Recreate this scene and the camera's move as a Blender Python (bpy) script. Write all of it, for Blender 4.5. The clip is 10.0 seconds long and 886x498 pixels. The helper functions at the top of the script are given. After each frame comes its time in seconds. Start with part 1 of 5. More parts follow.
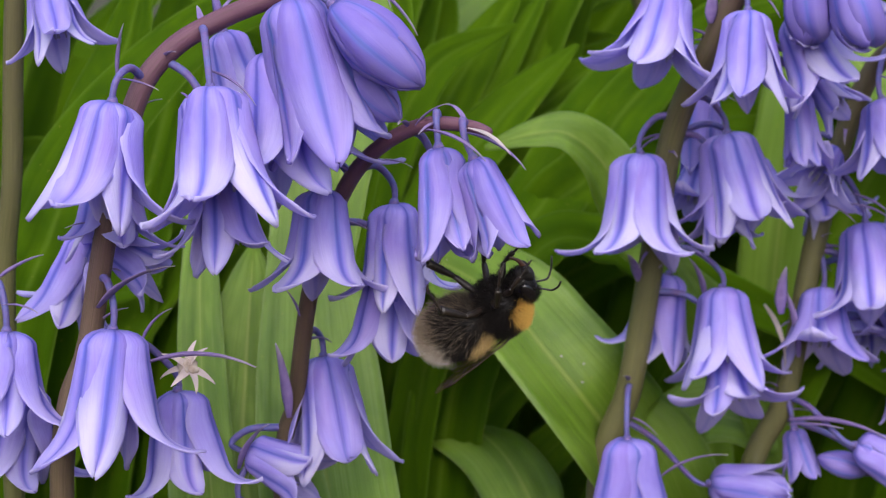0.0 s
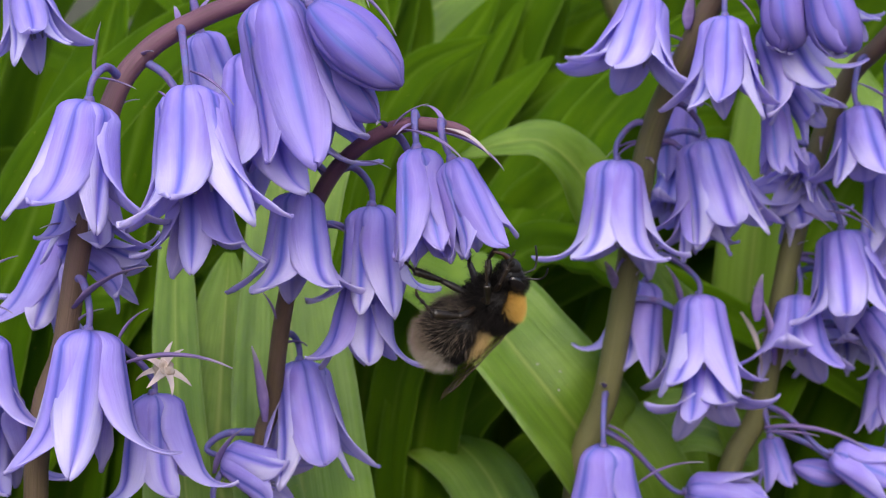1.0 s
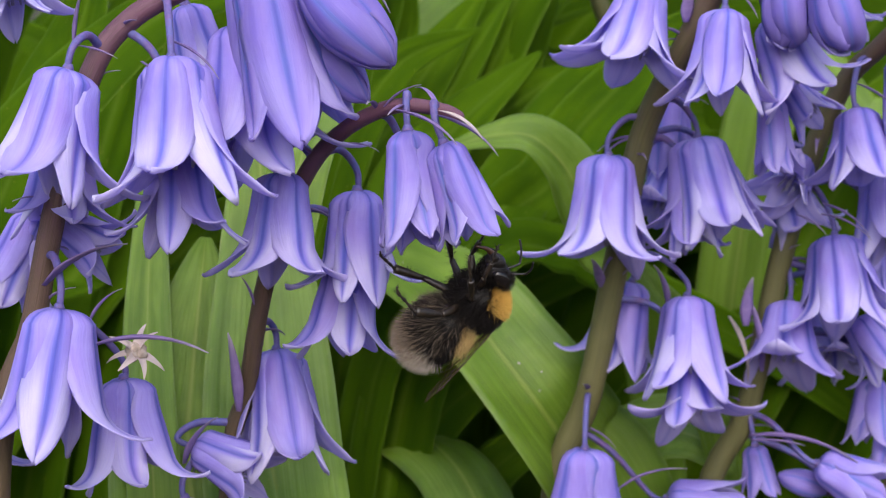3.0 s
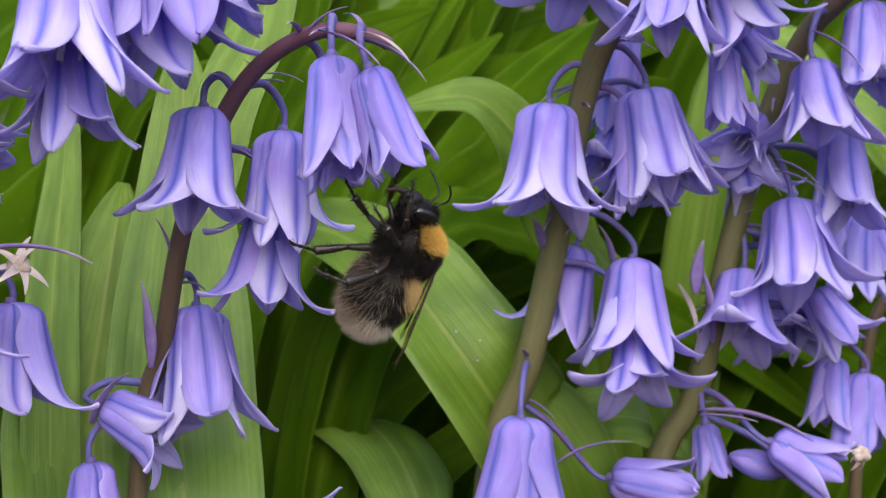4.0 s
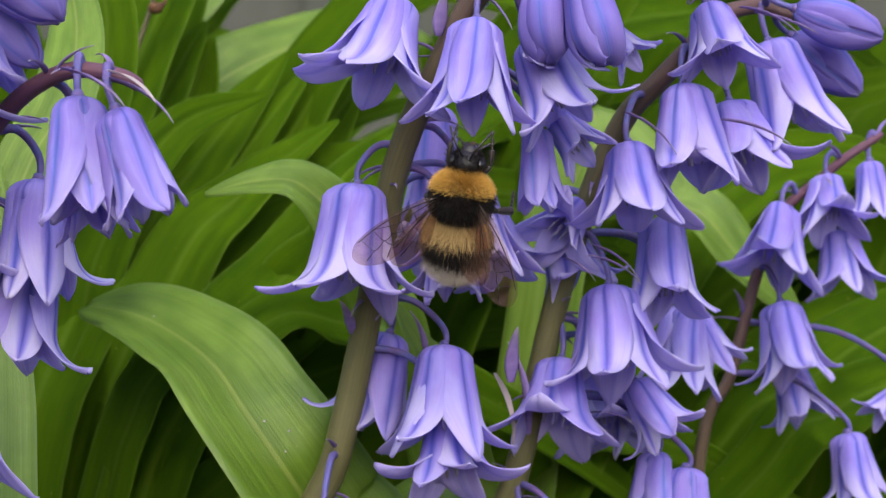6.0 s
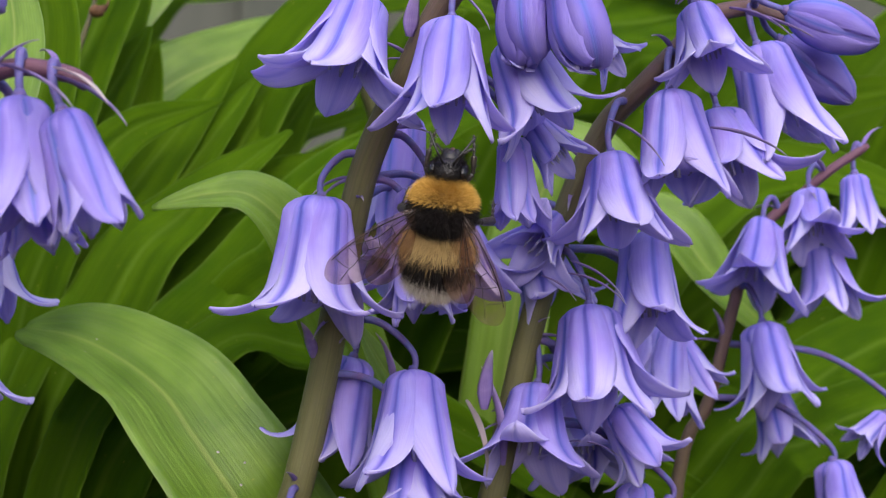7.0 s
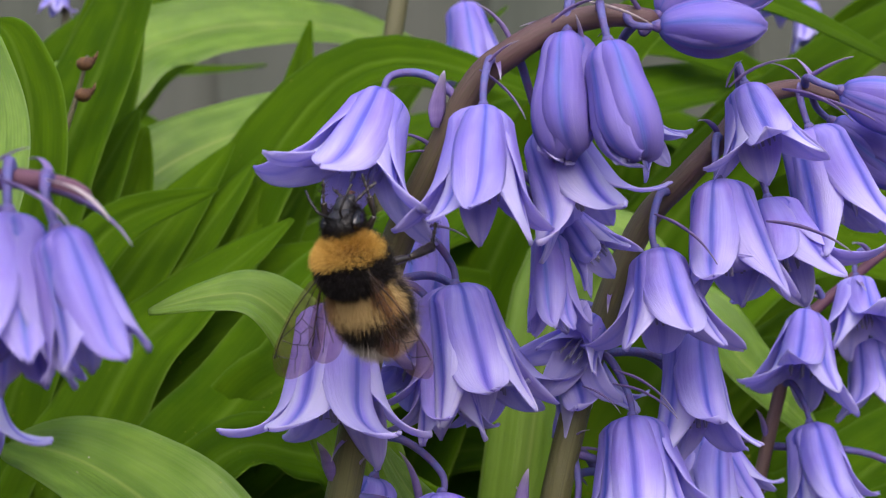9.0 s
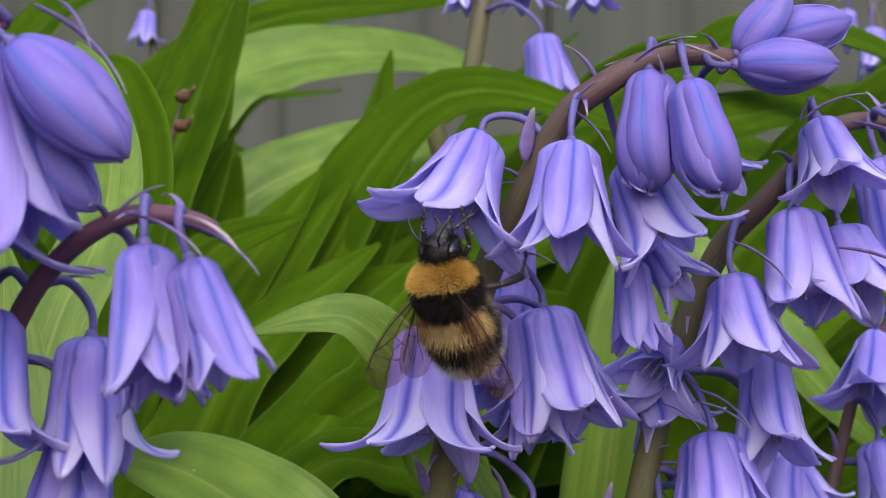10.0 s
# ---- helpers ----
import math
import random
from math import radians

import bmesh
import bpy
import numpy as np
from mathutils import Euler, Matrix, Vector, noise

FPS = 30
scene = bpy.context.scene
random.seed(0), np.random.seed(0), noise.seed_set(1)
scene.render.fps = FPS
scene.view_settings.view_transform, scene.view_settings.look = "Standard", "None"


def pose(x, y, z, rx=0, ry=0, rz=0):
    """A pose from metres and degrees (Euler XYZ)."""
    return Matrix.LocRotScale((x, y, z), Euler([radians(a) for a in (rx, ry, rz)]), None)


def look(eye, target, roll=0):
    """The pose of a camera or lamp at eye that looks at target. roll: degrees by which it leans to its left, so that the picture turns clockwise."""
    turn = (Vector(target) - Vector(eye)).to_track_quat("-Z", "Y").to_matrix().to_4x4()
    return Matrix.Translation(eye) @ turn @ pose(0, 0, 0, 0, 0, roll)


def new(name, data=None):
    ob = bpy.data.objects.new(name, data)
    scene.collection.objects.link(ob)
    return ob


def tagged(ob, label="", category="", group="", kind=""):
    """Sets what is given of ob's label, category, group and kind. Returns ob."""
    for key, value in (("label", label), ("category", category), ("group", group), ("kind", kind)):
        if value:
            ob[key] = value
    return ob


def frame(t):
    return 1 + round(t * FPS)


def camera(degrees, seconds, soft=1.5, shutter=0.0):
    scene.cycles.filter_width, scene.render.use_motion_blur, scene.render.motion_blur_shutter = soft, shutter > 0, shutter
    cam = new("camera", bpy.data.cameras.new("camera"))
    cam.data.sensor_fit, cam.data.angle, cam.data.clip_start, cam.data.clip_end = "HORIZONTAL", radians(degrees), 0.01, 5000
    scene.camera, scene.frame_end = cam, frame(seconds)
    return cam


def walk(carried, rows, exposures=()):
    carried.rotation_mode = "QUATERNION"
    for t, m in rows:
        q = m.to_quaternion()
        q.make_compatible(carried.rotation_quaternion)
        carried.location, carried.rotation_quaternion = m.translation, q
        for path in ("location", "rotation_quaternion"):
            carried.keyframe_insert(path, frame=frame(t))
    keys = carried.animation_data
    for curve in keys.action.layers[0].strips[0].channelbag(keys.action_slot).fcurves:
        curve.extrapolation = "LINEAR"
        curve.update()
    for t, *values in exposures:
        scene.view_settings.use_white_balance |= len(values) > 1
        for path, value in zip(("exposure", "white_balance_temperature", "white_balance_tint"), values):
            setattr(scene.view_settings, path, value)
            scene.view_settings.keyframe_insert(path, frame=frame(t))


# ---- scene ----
from functools import lru_cache

# ---------------------------------------------------------------- camera
cam = camera(28, 10.0, soft=1.15, shutter=0.1)
cam.data.dof.use_dof, cam.data.dof.focus_distance, cam.data.dof.aperture_fstop = True, 0.222, 58
walk(cam, [
    (0, pose(0.02239, -0.32019, 0.29592, 85.165, 2.833, 3.258)),
    (0.5, pose(0.02175, -0.31911, 0.29419, 85.461, 2.519, 2.884)),
    (1, pose(0.02135, -0.31983, 0.29270, 85.952, 2.621, 2.346)),
    (1.5, pose(0.02133, -0.31824, 0.29246, 86.049, 2.338, 2.336)),
    (2, pose(0.02220, -0.31682, 0.29103, 86.207, 1.948, 2.520)),
    (3.3, pose(0.01735, -0.30885, 0.28746, 86.333, 0.570, 1.199)),
    (3.5, pose(0.02534, -0.30654, 0.28160, 87.445, 0.379, 1.966)),
    (4, pose(0.03018, -0.29603, 0.26724, 89.218, -0.479, 1.847)),
    (4.5, pose(0.02292, -0.28344, 0.25489, 91.503, -1.199, -0.390)),
    (4.7, pose(0.02298, -0.28171, 0.25420, 91.562, -1.155, -0.346)),
    (4.8, pose(0.02051, -0.27930, 0.25265, 92.349, -1.367, -0.955)),
    (5, pose(0.02501, -0.28146, 0.26060, 91.651, -1.324, -0.755)),
    (5.2, pose(0.03756, -0.28371, 0.26335, 91.843, -1.240, 0.194)),
    (5.5, pose(0.03775, -0.28641, 0.27024, 91.335, -0.917, -0.540)),
    (6, pose(0.04644, -0.28606, 0.26396, 92.755, -0.988, -0.831)),
    (6.2, pose(0.04515, -0.28315, 0.26612, 93.088, -0.797, -1.667)),
    (7.3, pose(0.03973, -0.26017, 0.26421, 93.539, -0.825, -3.257)),
    (7.5, pose(0.03779, -0.25467, 0.26609, 93.728, -0.713, -3.517)),
    (8, pose(0.03440, -0.24539, 0.26960, 94.349, -0.451, -4.129)),
    (8.5, pose(0.03286, -0.24149, 0.26913, 94.667, -0.160, -4.046)),
    (9, pose(0.03606, -0.24535, 0.27220, 95.282, 0.066, -3.751)),
    (9.5, pose(0.03452, -0.25072, 0.27449, 95.793, 0.047, -2.951)),
    (10, pose(0.03152, -0.25883, 0.27205, 95.823, -0.019, -1.799)),
], exposures=[(0, 0.8, 6280, 14), (2, 0.8, 6280, 14), (3.5, 0.88, 6300, 14), (4.5, 1.0, 6420, 13), (5.2, 0.97, 6400, 13), (6, 0.9, 6300, 15), (8, 0.9, 6260, 16), (10, 0.76, 6150, 18)])

# ---------------------------------------------------------------- light: bright overcast sky
SUN_UP, SUN_TURN = 44, 176
world = bpy.data.worlds.new("sky")
scene.world = world
world.use_nodes = True
wn = world.node_tree.nodes
sky = wn.new("ShaderNodeTexSky")
sky.sky_type, sky.sun_disc = "NISHITA", False
sky.sun_elevation, sky.sun_rotation = radians(SUN_UP), radians(SUN_TURN)
sky.dust_density, sky.air_density = 4.0, 1.2
wn["Background"].inputs[1].default_value = 0.15
world.node_tree.links.new(sky.outputs[0], wn["Background"].inputs[0])
sun = new("sun", bpy.data.lights.new("sun", "SUN"))
sun.data.energy, sun.data.angle, sun.data.color = 1.35, radians(80), (0.975, 0.98, 1.0)
sa, sb = radians(SUN_UP), radians(SUN_TURN)
sun.matrix_world = look((0, 0, 2), Vector((0, 0, 2)) - Vector((math.sin(sb) * math.cos(sa), math.cos(sb) * math.cos(sa), math.sin(sa))))

# ---------------------------------------------------------------- materials


class Mat:
    """A small builder for node materials."""

    def __init__(self, name):
        self.m = bpy.data.materials.new(name)
        self.m.use_nodes = True
        self.t = self.m.node_tree
        self.t.nodes.clear()
        self.out = self.t.nodes.new("ShaderNodeOutputMaterial")

    def put(self, sock, v):
        if isinstance(v, (bpy.types.NodeSocket,)):
            self.t.links.new(v, sock)
        elif isinstance(v, tuple) and len(v) == 3 and sock.type == "RGBA":
            sock.default_value = (*v, 1)
        else:
            sock.default_value = v

    def node(self, kind, props=None, **ins):
        n = self.t.nodes.new(kind)
        for k, v in (props or {}).items():
            if k == "operation":
                n.operation = v
            elif k == "data_type":
                n.data_type = v
            elif k == "interpolation_type":
                n.interpolation_type = v
            elif k == "blend_type":
                n.blend_type = v
            elif k == "feature":
                n.feature = v
        for k, v in ins.items():
            key = int(k[1:]) if k[0] == "i" and k[1:].isdigit() else k.replace("_", " ")
            self.put(n.inputs[key], v)
        return n

    def math(self, op, a, b=0.0):
        return self.node("ShaderNodeMath", {"operation": op}, i0=a, i1=b).outputs[0]

    def ramp(self, v, a, b, lo=0.0, hi=1.0):
        return self.node("ShaderNodeMapRange", {"interpolation_type": "SMOOTHSTEP"}, Value=v, From_Min=a, From_Max=b, To_Min=lo, To_Max=hi).outputs[0]

    def mix(self, f, a, b):
        n = self.t.nodes.new("ShaderNodeMix")
        n.data_type = "RGBA"
        self.put(n.inputs[0], f), self.put(n.inputs[6], a), self.put(n.inputs[7], b)
        return n.outputs[2]

    def uv(self, sx=1.0, sy=1.0):
        c = self.node("ShaderNodeUVMap")
        s = self.node("ShaderNodeSeparateXYZ", None, Vector=c.outputs[0])
        k = self.node("ShaderNodeCombineXYZ", None, X=self.math("MULTIPLY", s.outputs[0], sx), Y=self.math("MULTIPLY", s.outputs[1], sy))
        return s.outputs[0], s.outputs[1], k.outputs[0]

    def obj(self):
        return self.t.nodes.new("ShaderNodeTexCoord").outputs["Object"]

    def rnd(self):
        return self.t.nodes.new("ShaderNodeObjectInfo").outputs["Random"]

    def island(self):
        return self.t.nodes.new("ShaderNodeNewGeometry").outputs["Random Per Island"]

    def noise(self, vec, scale, detail=3.0, rough=0.55):
        return self.node("ShaderNodeTexNoise", None, Vector=vec, Scale=scale, Detail=detail, Roughness=rough).outputs[0]

    def bump(self, h, strength, dist):
        return self.node("ShaderNodeBump", None, Strength=strength, Distance=dist, Height=h).outputs[0]

    def finish(self, shader):
        self.t.links.new(shader, self.out.inputs[0])
        return self.m

    def skin(self, colour, rough=0.5, spec=0.4, normal=None, translucent=0.0, tcol=None, metal=0.0):
        p = self.node("ShaderNodeBsdfPrincipled", None, Base_Color=colour, Roughness=rough, Metallic=metal)
        self.put(p.inputs["Specular IOR Level"], spec)
        if normal is not None:
            self.put(p.inputs["Normal"], normal)
        if not translucent:
            return p.outputs[0]
        t = self.node("ShaderNodeBsdfTranslucent", None, Color=tcol if tcol is not None else colour)
        return self.node("ShaderNodeMixShader", None, i0=translucent, i1=p.outputs[0], i2=t.outputs[0]).outputs[0]


def petal_material(name, dark=0.0, white=0.0):
    m = Mat(name)
    u, v, _ = m.uv()
    _, _, stretched = m.uv(26.0, 1.6)
    _, _, broad = m.uv(2.2, 1.8)
    r = m.rnd()
    offset = m.node("ShaderNodeCombineXYZ", None, X=m.math("MULTIPLY", r, 37.0), Y=m.math("MULTIPLY", r, 11.0)).outputs[0]
    own = m.node("ShaderNodeVectorMath", {"operation": "ADD"}, i0=broad, i1=offset).outputs[0]
    streaks = m.node("ShaderNodeVectorMath", {"operation": "ADD"}, i0=stretched, i1=offset).outputs[0]
    grain = m.noise(streaks, 1.0, 4.0, 0.6)
    blot = m.noise(own, 1.6, 3.0)
    tint = m.noise(own, 0.9, 2.0)
    # the midrib wanders a little about the middle of the tepal
    mid = m.math("ADD", 0.5, m.math("MULTIPLY", m.math("SUBTRACT", tint, 0.5), 0.10))
    a = m.math("MULTIPLY", m.math("ABSOLUTE", m.math("SUBTRACT", u, mid)), 2.0)
    body = m.mix(m.ramp(blot, 0.3, 0.7), (0.355, 0.285, 0.78), (0.51, 0.455, 0.92))
    body = m.mix(m.ramp(tint, 0.42, 0.68, 0.0, 0.7), body, (0.46, 0.335, 0.78))
    body = m.mix(m.ramp(r, 0.0, 1.0, 0.0, 0.3), body, (0.32, 0.295, 0.76))
    pale = m.math("MULTIPLY", m.ramp(v, 0.36 - white * 0.12, 0.74 - white * 0.1), m.ramp(a, 0.12, 0.36))
    pale = m.math("MULTIPLY", pale, m.math("MULTIPLY", m.ramp(m.math("FRACT", m.math("MULTIPLY", r, 7.31)), 0.05, 0.65, 0.24 + white * 0.36 - dark * 0.15, 0.88 + white * 0.12 - dark * 0.55), m.ramp(grain, 0.25, 0.6, 0.55, 1.0)))
    col = m.mix(pale, body, (0.79, 0.77, 0.95) if white else (0.74, 0.71, 0.95))
    edge = m.math("MULTIPLY", m.ramp(a, 0.78, 1.0), 0.5 - dark * 0.3)
    col = m.mix(edge, col, (0.68, 0.64, 0.93))
    if dark:
        col = m.mix(dark * 0.62, col, (0.21, 0.15, 0.52))
    wide = m.ramp(m.math("ADD", a, m.math("MULTIPLY", grain, 0.2)), 0.10, 0.55, 0.42, 0.0)
    col = m.mix(m.math("MULTIPLY", wide, m.ramp(v, 0.5, 1.0, 1.0, 0.4)), col, (0.19, 0.20, 0.72))
    stripe = m.ramp(m.math("ADD", a, m.math("MULTIPLY", grain, 0.14)), 0.04, 0.27, 1.0, 0.0)
    stripe = m.math("MULTIPLY", stripe, m.math("MULTIPLY", m.ramp(v, 0.0, 0.14, 0.75, 0.92), m.ramp(v, 0.70, 1.0, 1.0, 0.45)))
    col = m.mix(stripe, col, m.mix(m.ramp(tint, 0.35, 0.65), (0.15, 0.28, 0.72) if dark else (0.075, 0.15, 0.64), (0.13, 0.17, 0.60) if dark else (0.085, 0.09, 0.50)))
    col = m.mix(m.ramp(v, 0.0, 0.10, 0.55, 0.0), col, (0.15, 0.20, 0.58))
    col = m.mix(m.math("MULTIPLY", m.ramp(grain, 0.42, 0.7), 0.24), col, (0.25, 0.19, 0.64))
    rib = m.ramp(a, 0.0, 0.10, 0.45, 0.0)
    light = m.ramp(m.noise(streaks, 0.55, 2.0), 0.52, 0.72, 0.0, 0.22 - dark * 0.1)
    col = m.mix(light, col, (0.69, 0.645, 0.94))
    col = m.mix(m.math("MULTIPLY", rib, m.ramp(v, 0.05, 0.9, 1.0, 0.3)), col, (0.06, 0.075, 0.44))
    fleck = m.noise(m.uv(9.0, 7.0)[2], 2.2, 4.0, 0.7)
    col = m.mix(m.ramp(fleck, 0.62, 0.8, 0.0, 0.35), col, (0.30, 0.19, 0.58))
    col = m.mix(m.math("MULTIPLY", m.ramp(v, 0.95, 1.0), m.ramp(a, 0.2, 0.0)), col, (0.12, 0.09, 0.40))
    relief = m.math("ADD", grain, m.math("MULTIPLY", m.noise(m.uv(60.0, 22.0)[2], 1.0, 3.0, 0.6), 0.5))
    return m.finish(m.skin(col, 0.42, 0.38, m.bump(relief, 0.5, 0.0004), 0.5, m.mix(0.35, col, (0.55, 0.43, 0.98))))


def leaf_material(name, pale):
    m = Mat(name)
    u, v, _ = m.uv()
    _, _, fine = m.uv(70.0, 0.9)
    _, _, broad = m.uv(3.0, 4.0)
    a = m.math("ABSOLUTE", m.math("SUBTRACT", u, 0.5))
    r = m.rnd()
    shift = m.node("ShaderNodeVectorMath", {"operation": "ADD"}, i0=broad, i1=m.node("ShaderNodeCombineXYZ", None, X=m.math("MULTIPLY", r, 53.0), Y=r).outputs[0]).outputs[0]
    grain = m.noise(fine, 1.0, 5.0, 0.65)
    blot = m.noise(shift, 1.2, 3.0)
    # parallel veins that run the length of the blade
    wavy = m.math("ADD", u, m.math("MULTIPLY", m.math("SUBTRACT", blot, 0.5), 0.02))
    ribs = m.math("SINE", m.math("MULTIPLY", wavy, 118.0))
    # pale: lighter green with sky sheen and light through the blade painted in
    col = m.mix(m.ramp(blot, 0.25, 0.75), (0.030, 0.080, 0.001), (0.072, 0.150, 0.002)) if not pale else m.mix(m.ramp(blot, 0.25, 0.75), (0.12, 0.235, 0.010), (0.21, 0.345, 0.035))
    if not pale:
        col = m.mix(m.ramp(r, 0.0, 1.0, 0.0, 0.65), col, (0.082, 0.165, 0.002))
    col = m.mix(m.ramp(grain, 0.45, 0.72, 0.0, 0.3 if pale else 0.18), col, (0.36, 0.46, 0.15) if pale else (0.14, 0.23, 0.012))
    col = m.mix(m.ramp(grain, 0.48, 0.25, 0.0, 0.36), col, (0.085, 0.155, 0.012) if pale else (0.022, 0.060, 0.001))
    col = m.mix(m.ramp(ribs, -0.2, 0.9, 0.0, 0.13), col, (0.075, 0.15, 0.010) if pale else (0.024, 0.062, 0.001))
    half = m.noise(m.node("ShaderNodeVectorMath", {"operation": "MULTIPLY"}, i0=shift, i1=(1.6, 0.35, 1.0)).outputs[0], 1.0, 2.0)
    col = m.mix(m.ramp(half, 0.4, 0.66, 0.0, 0.6), col, (0.085, 0.17, 0.008) if pale else (0.030, 0.074, 0.001))
    col = m.mix(m.ramp(a, 0.0, 0.035 if pale else 0.06, 0.55 if pale else 0.3, 0.0), col, (0.36, 0.43, 0.09) if pale else (0.17, 0.28, 0.03))
    col = m.mix(m.ramp(a, 0.47, 0.5, 0.0, 0.4), col, (0.3, 0.4, 0.12) if pale else (0.17, 0.27, 0.04))
    spots = m.node("ShaderNodeTexVoronoi", None, Vector=m.node("ShaderNodeVectorMath", {"operation": "MULTIPLY"}, i0=shift, i1=(1.3, 3.0, 1.0)).outputs[0], Scale=1.6)
    col = m.mix(m.ramp(spots.outputs["Distance"], 0.02, 0.07, 0.75, 0.0), col, (0.45, 0.40, 0.06))
    rough = m.ramp(blot, 0.2, 0.8, 0.30, 0.45) if pale else m.ramp(blot, 0.2, 0.8, 0.5, 0.65)
    relief = m.math("ADD", grain, m.math("MULTIPLY", ribs, 0.10))
    return m.finish(m.skin(col, rough, 0.55 if pale else 0.04, m.bump(relief, 0.5, 0.0005), 0.42, m.mix(0.6, col, (0.2, 0.44, 0.008) if pale else (0.19, 0.41, 0.001))))


def stem_material(name, low, high, start, end):
    m = Mat(name)
    u, v, _ = m.uv()
    _, _, k = m.uv(9.0, 30.0)
    _, _, fine = m.uv(40.0, 12.0)
    n, g = m.noise(k, 1.0, 4.0), m.noise(fine, 1.0, 3.0)
    f = m.ramp(m.math("ADD", v, m.math("MULTIPLY", m.math("SUBTRACT", n, 0.5), 0.25)), start, end)
    col = m.mix(f, low, high)
    col = m.mix(m.ramp(g, 0.35, 0.75, 0.0, 0.45), col, tuple(0.45 * c for c in low))
    return m.finish(m.skin(col, 0.5, 0.35, m.bump(g, 0.4, 0.0004), 0.08))


def plain(name, a, b, scale, rough=0.55, spec=0.3, bump=0.3, translucent=0.0):
    m = Mat(name)
    n = m.noise(m.obj(), scale, 5.0, 0.65)
    fine = m.noise(m.obj(), scale * 6, 3.0)
    col = m.mix(m.ramp(n, 0.3, 0.7), a, b)
    col = m.mix(m.ramp(fine, 0.4, 0.8, 0.0, 0.35), col, tuple(0.6 * c for c in a))
    return m.finish(m.skin(col, rough, spec, m.bump(fine, bump, 0.3 / scale), translucent))


def bract_material():
    m = Mat("bract_purple")
    u, v, _ = m.uv()
    _, _, lines = m.uv(14.0, 2.0)
    g, n = m.noise(lines, 1.0, 3.0), m.noise(m.obj(), 3.0, 3.0)
    col = m.mix(m.ramp(n, 0.3, 0.7), (0.17, 0.115, 0.31), (0.27, 0.20, 0.42))
    col = m.mix(m.ramp(g, 0.45, 0.7, 0.0, 0.5), col, (0.16, 0.09, 0.27))
    col = m.mix(m.ramp(v, 0.55, 1.0, 0.0, 0.75), col, (0.47, 0.43, 0.47))
    return m.finish(m.skin(col, 0.5, 0.3, m.bump(g, 0.4, 0.0003), 0.25))


def fur_material(name, root, tip):
    m = Mat(name)
    u, v, _ = m.uv()
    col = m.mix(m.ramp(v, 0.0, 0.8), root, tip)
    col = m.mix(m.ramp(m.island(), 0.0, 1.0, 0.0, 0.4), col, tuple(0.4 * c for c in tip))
    return m.finish(m.skin(col, 0.6, 0.15, None, 0.12))


def wing_material():
    m = Mat("wing_membrane")
    n = m.noise(m.obj(), 700.0, 3.0)
    col = m.mix(m.ramp(n, 0.3, 0.7), (0.12, 0.075, 0.05), (0.26, 0.18, 0.14))
    p = m.skin(col, 0.22, 0.6, m.bump(n, 0.3, 0.0002), 0.35)
    clear = m.node("ShaderNodeBsdfTransparent", None, Color=(0.95, 0.88, 0.84)).outputs[0]
    return m.finish(m.node("ShaderNodeMixShader", None, i0=m.ramp(n, 0.2, 0.8, 0.90, 0.80), i1=p, i2=clear).outputs[0])


def wood_material():
    m = Mat("weathered_wood")
    v = m.node("ShaderNodeVectorMath", {"operation": "MULTIPLY"}, i0=m.obj(), i1=(40.0, 40.0, 1.2)).outputs[0]
    n, f = m.noise(v, 1.0, 4.0), m.noise(v, 4.0, 3.0)
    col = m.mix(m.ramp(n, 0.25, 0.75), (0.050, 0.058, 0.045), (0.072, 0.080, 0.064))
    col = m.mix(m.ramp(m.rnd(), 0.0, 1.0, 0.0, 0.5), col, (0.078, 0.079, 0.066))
    return m.finish(m.skin(col, 0.85, 0.12, m.bump(f, 0.3, 0.002)))


def lining_material():
    """The inner face of a tepal: pale lilac with faint lines."""
    m = Mat("petal_lining")
    u, v, _ = m.uv()
    r = m.rnd()
    _, _, lines = m.uv(30.0, 1.8)
    offset = m.node("ShaderNodeCombineXYZ", None, X=m.math("MULTIPLY", r, 29.0), Y=r).outputs[0]
    grain = m.noise(m.node("ShaderNodeVectorMath", {"operation": "ADD"}, i0=lines, i1=offset).outputs[0], 1.0, 4.0, 0.6)
    a = m.math("MULTIPLY", m.math("ABSOLUTE", m.math("SUBTRACT", u, 0.5)), 2.0)
    col = m.mix(m.ramp(grain, 0.3, 0.7), (0.66, 0.60, 0.92), (0.54, 0.47, 0.85))
    col = m.mix(m.ramp(r, 0.0, 1.0, 0.0, 0.4), col, (0.72, 0.70, 0.94))
    col = m.mix(m.ramp(a, 0.03, 0.22, 0.5, 0.0), col, (0.30, 0.30, 0.74))
    col = m.mix(m.ramp(a, 0.8, 1.0, 0.0, 0.4), col, (0.78, 0.76, 0.95))
    return m.finish(m.skin(col, 0.45, 0.35, m.bump(grain, 0.6, 0.0004), 0.5, m.mix(0.3, col, (0.6, 0.48, 0.98))))


PETAL_LINING = lining_material()
PETAL_YOUNG = petal_material("petal_young", 0.42)
PETAL, PETAL_INNER, PETAL_BUD = petal_material("petal_violet"), petal_material("petal_inner", 0.0, 1.0), petal_material("petal_bud", 1.0)
# the second is a lit copy: sheen and backlight are in its paler colour
LEAF, LEAF_PALE_LIT = leaf_material("leaf_green", False), leaf_material("leaf_pale_lit", True)
STEM_RED = stem_material("stem_purple", (0.115, 0.085, 0.045), (0.12, 0.048, 0.085), 0.15, 0.75)
STEM_GREEN = stem_material("stem_olive", (0.122, 0.118, 0.045), (0.10, 0.052, 0.055), 0.35, 0.75)
STEM_PALE = stem_material("stem_green", (0.115, 0.12, 0.04), (0.11, 0.095, 0.05), 0.2, 1.0)
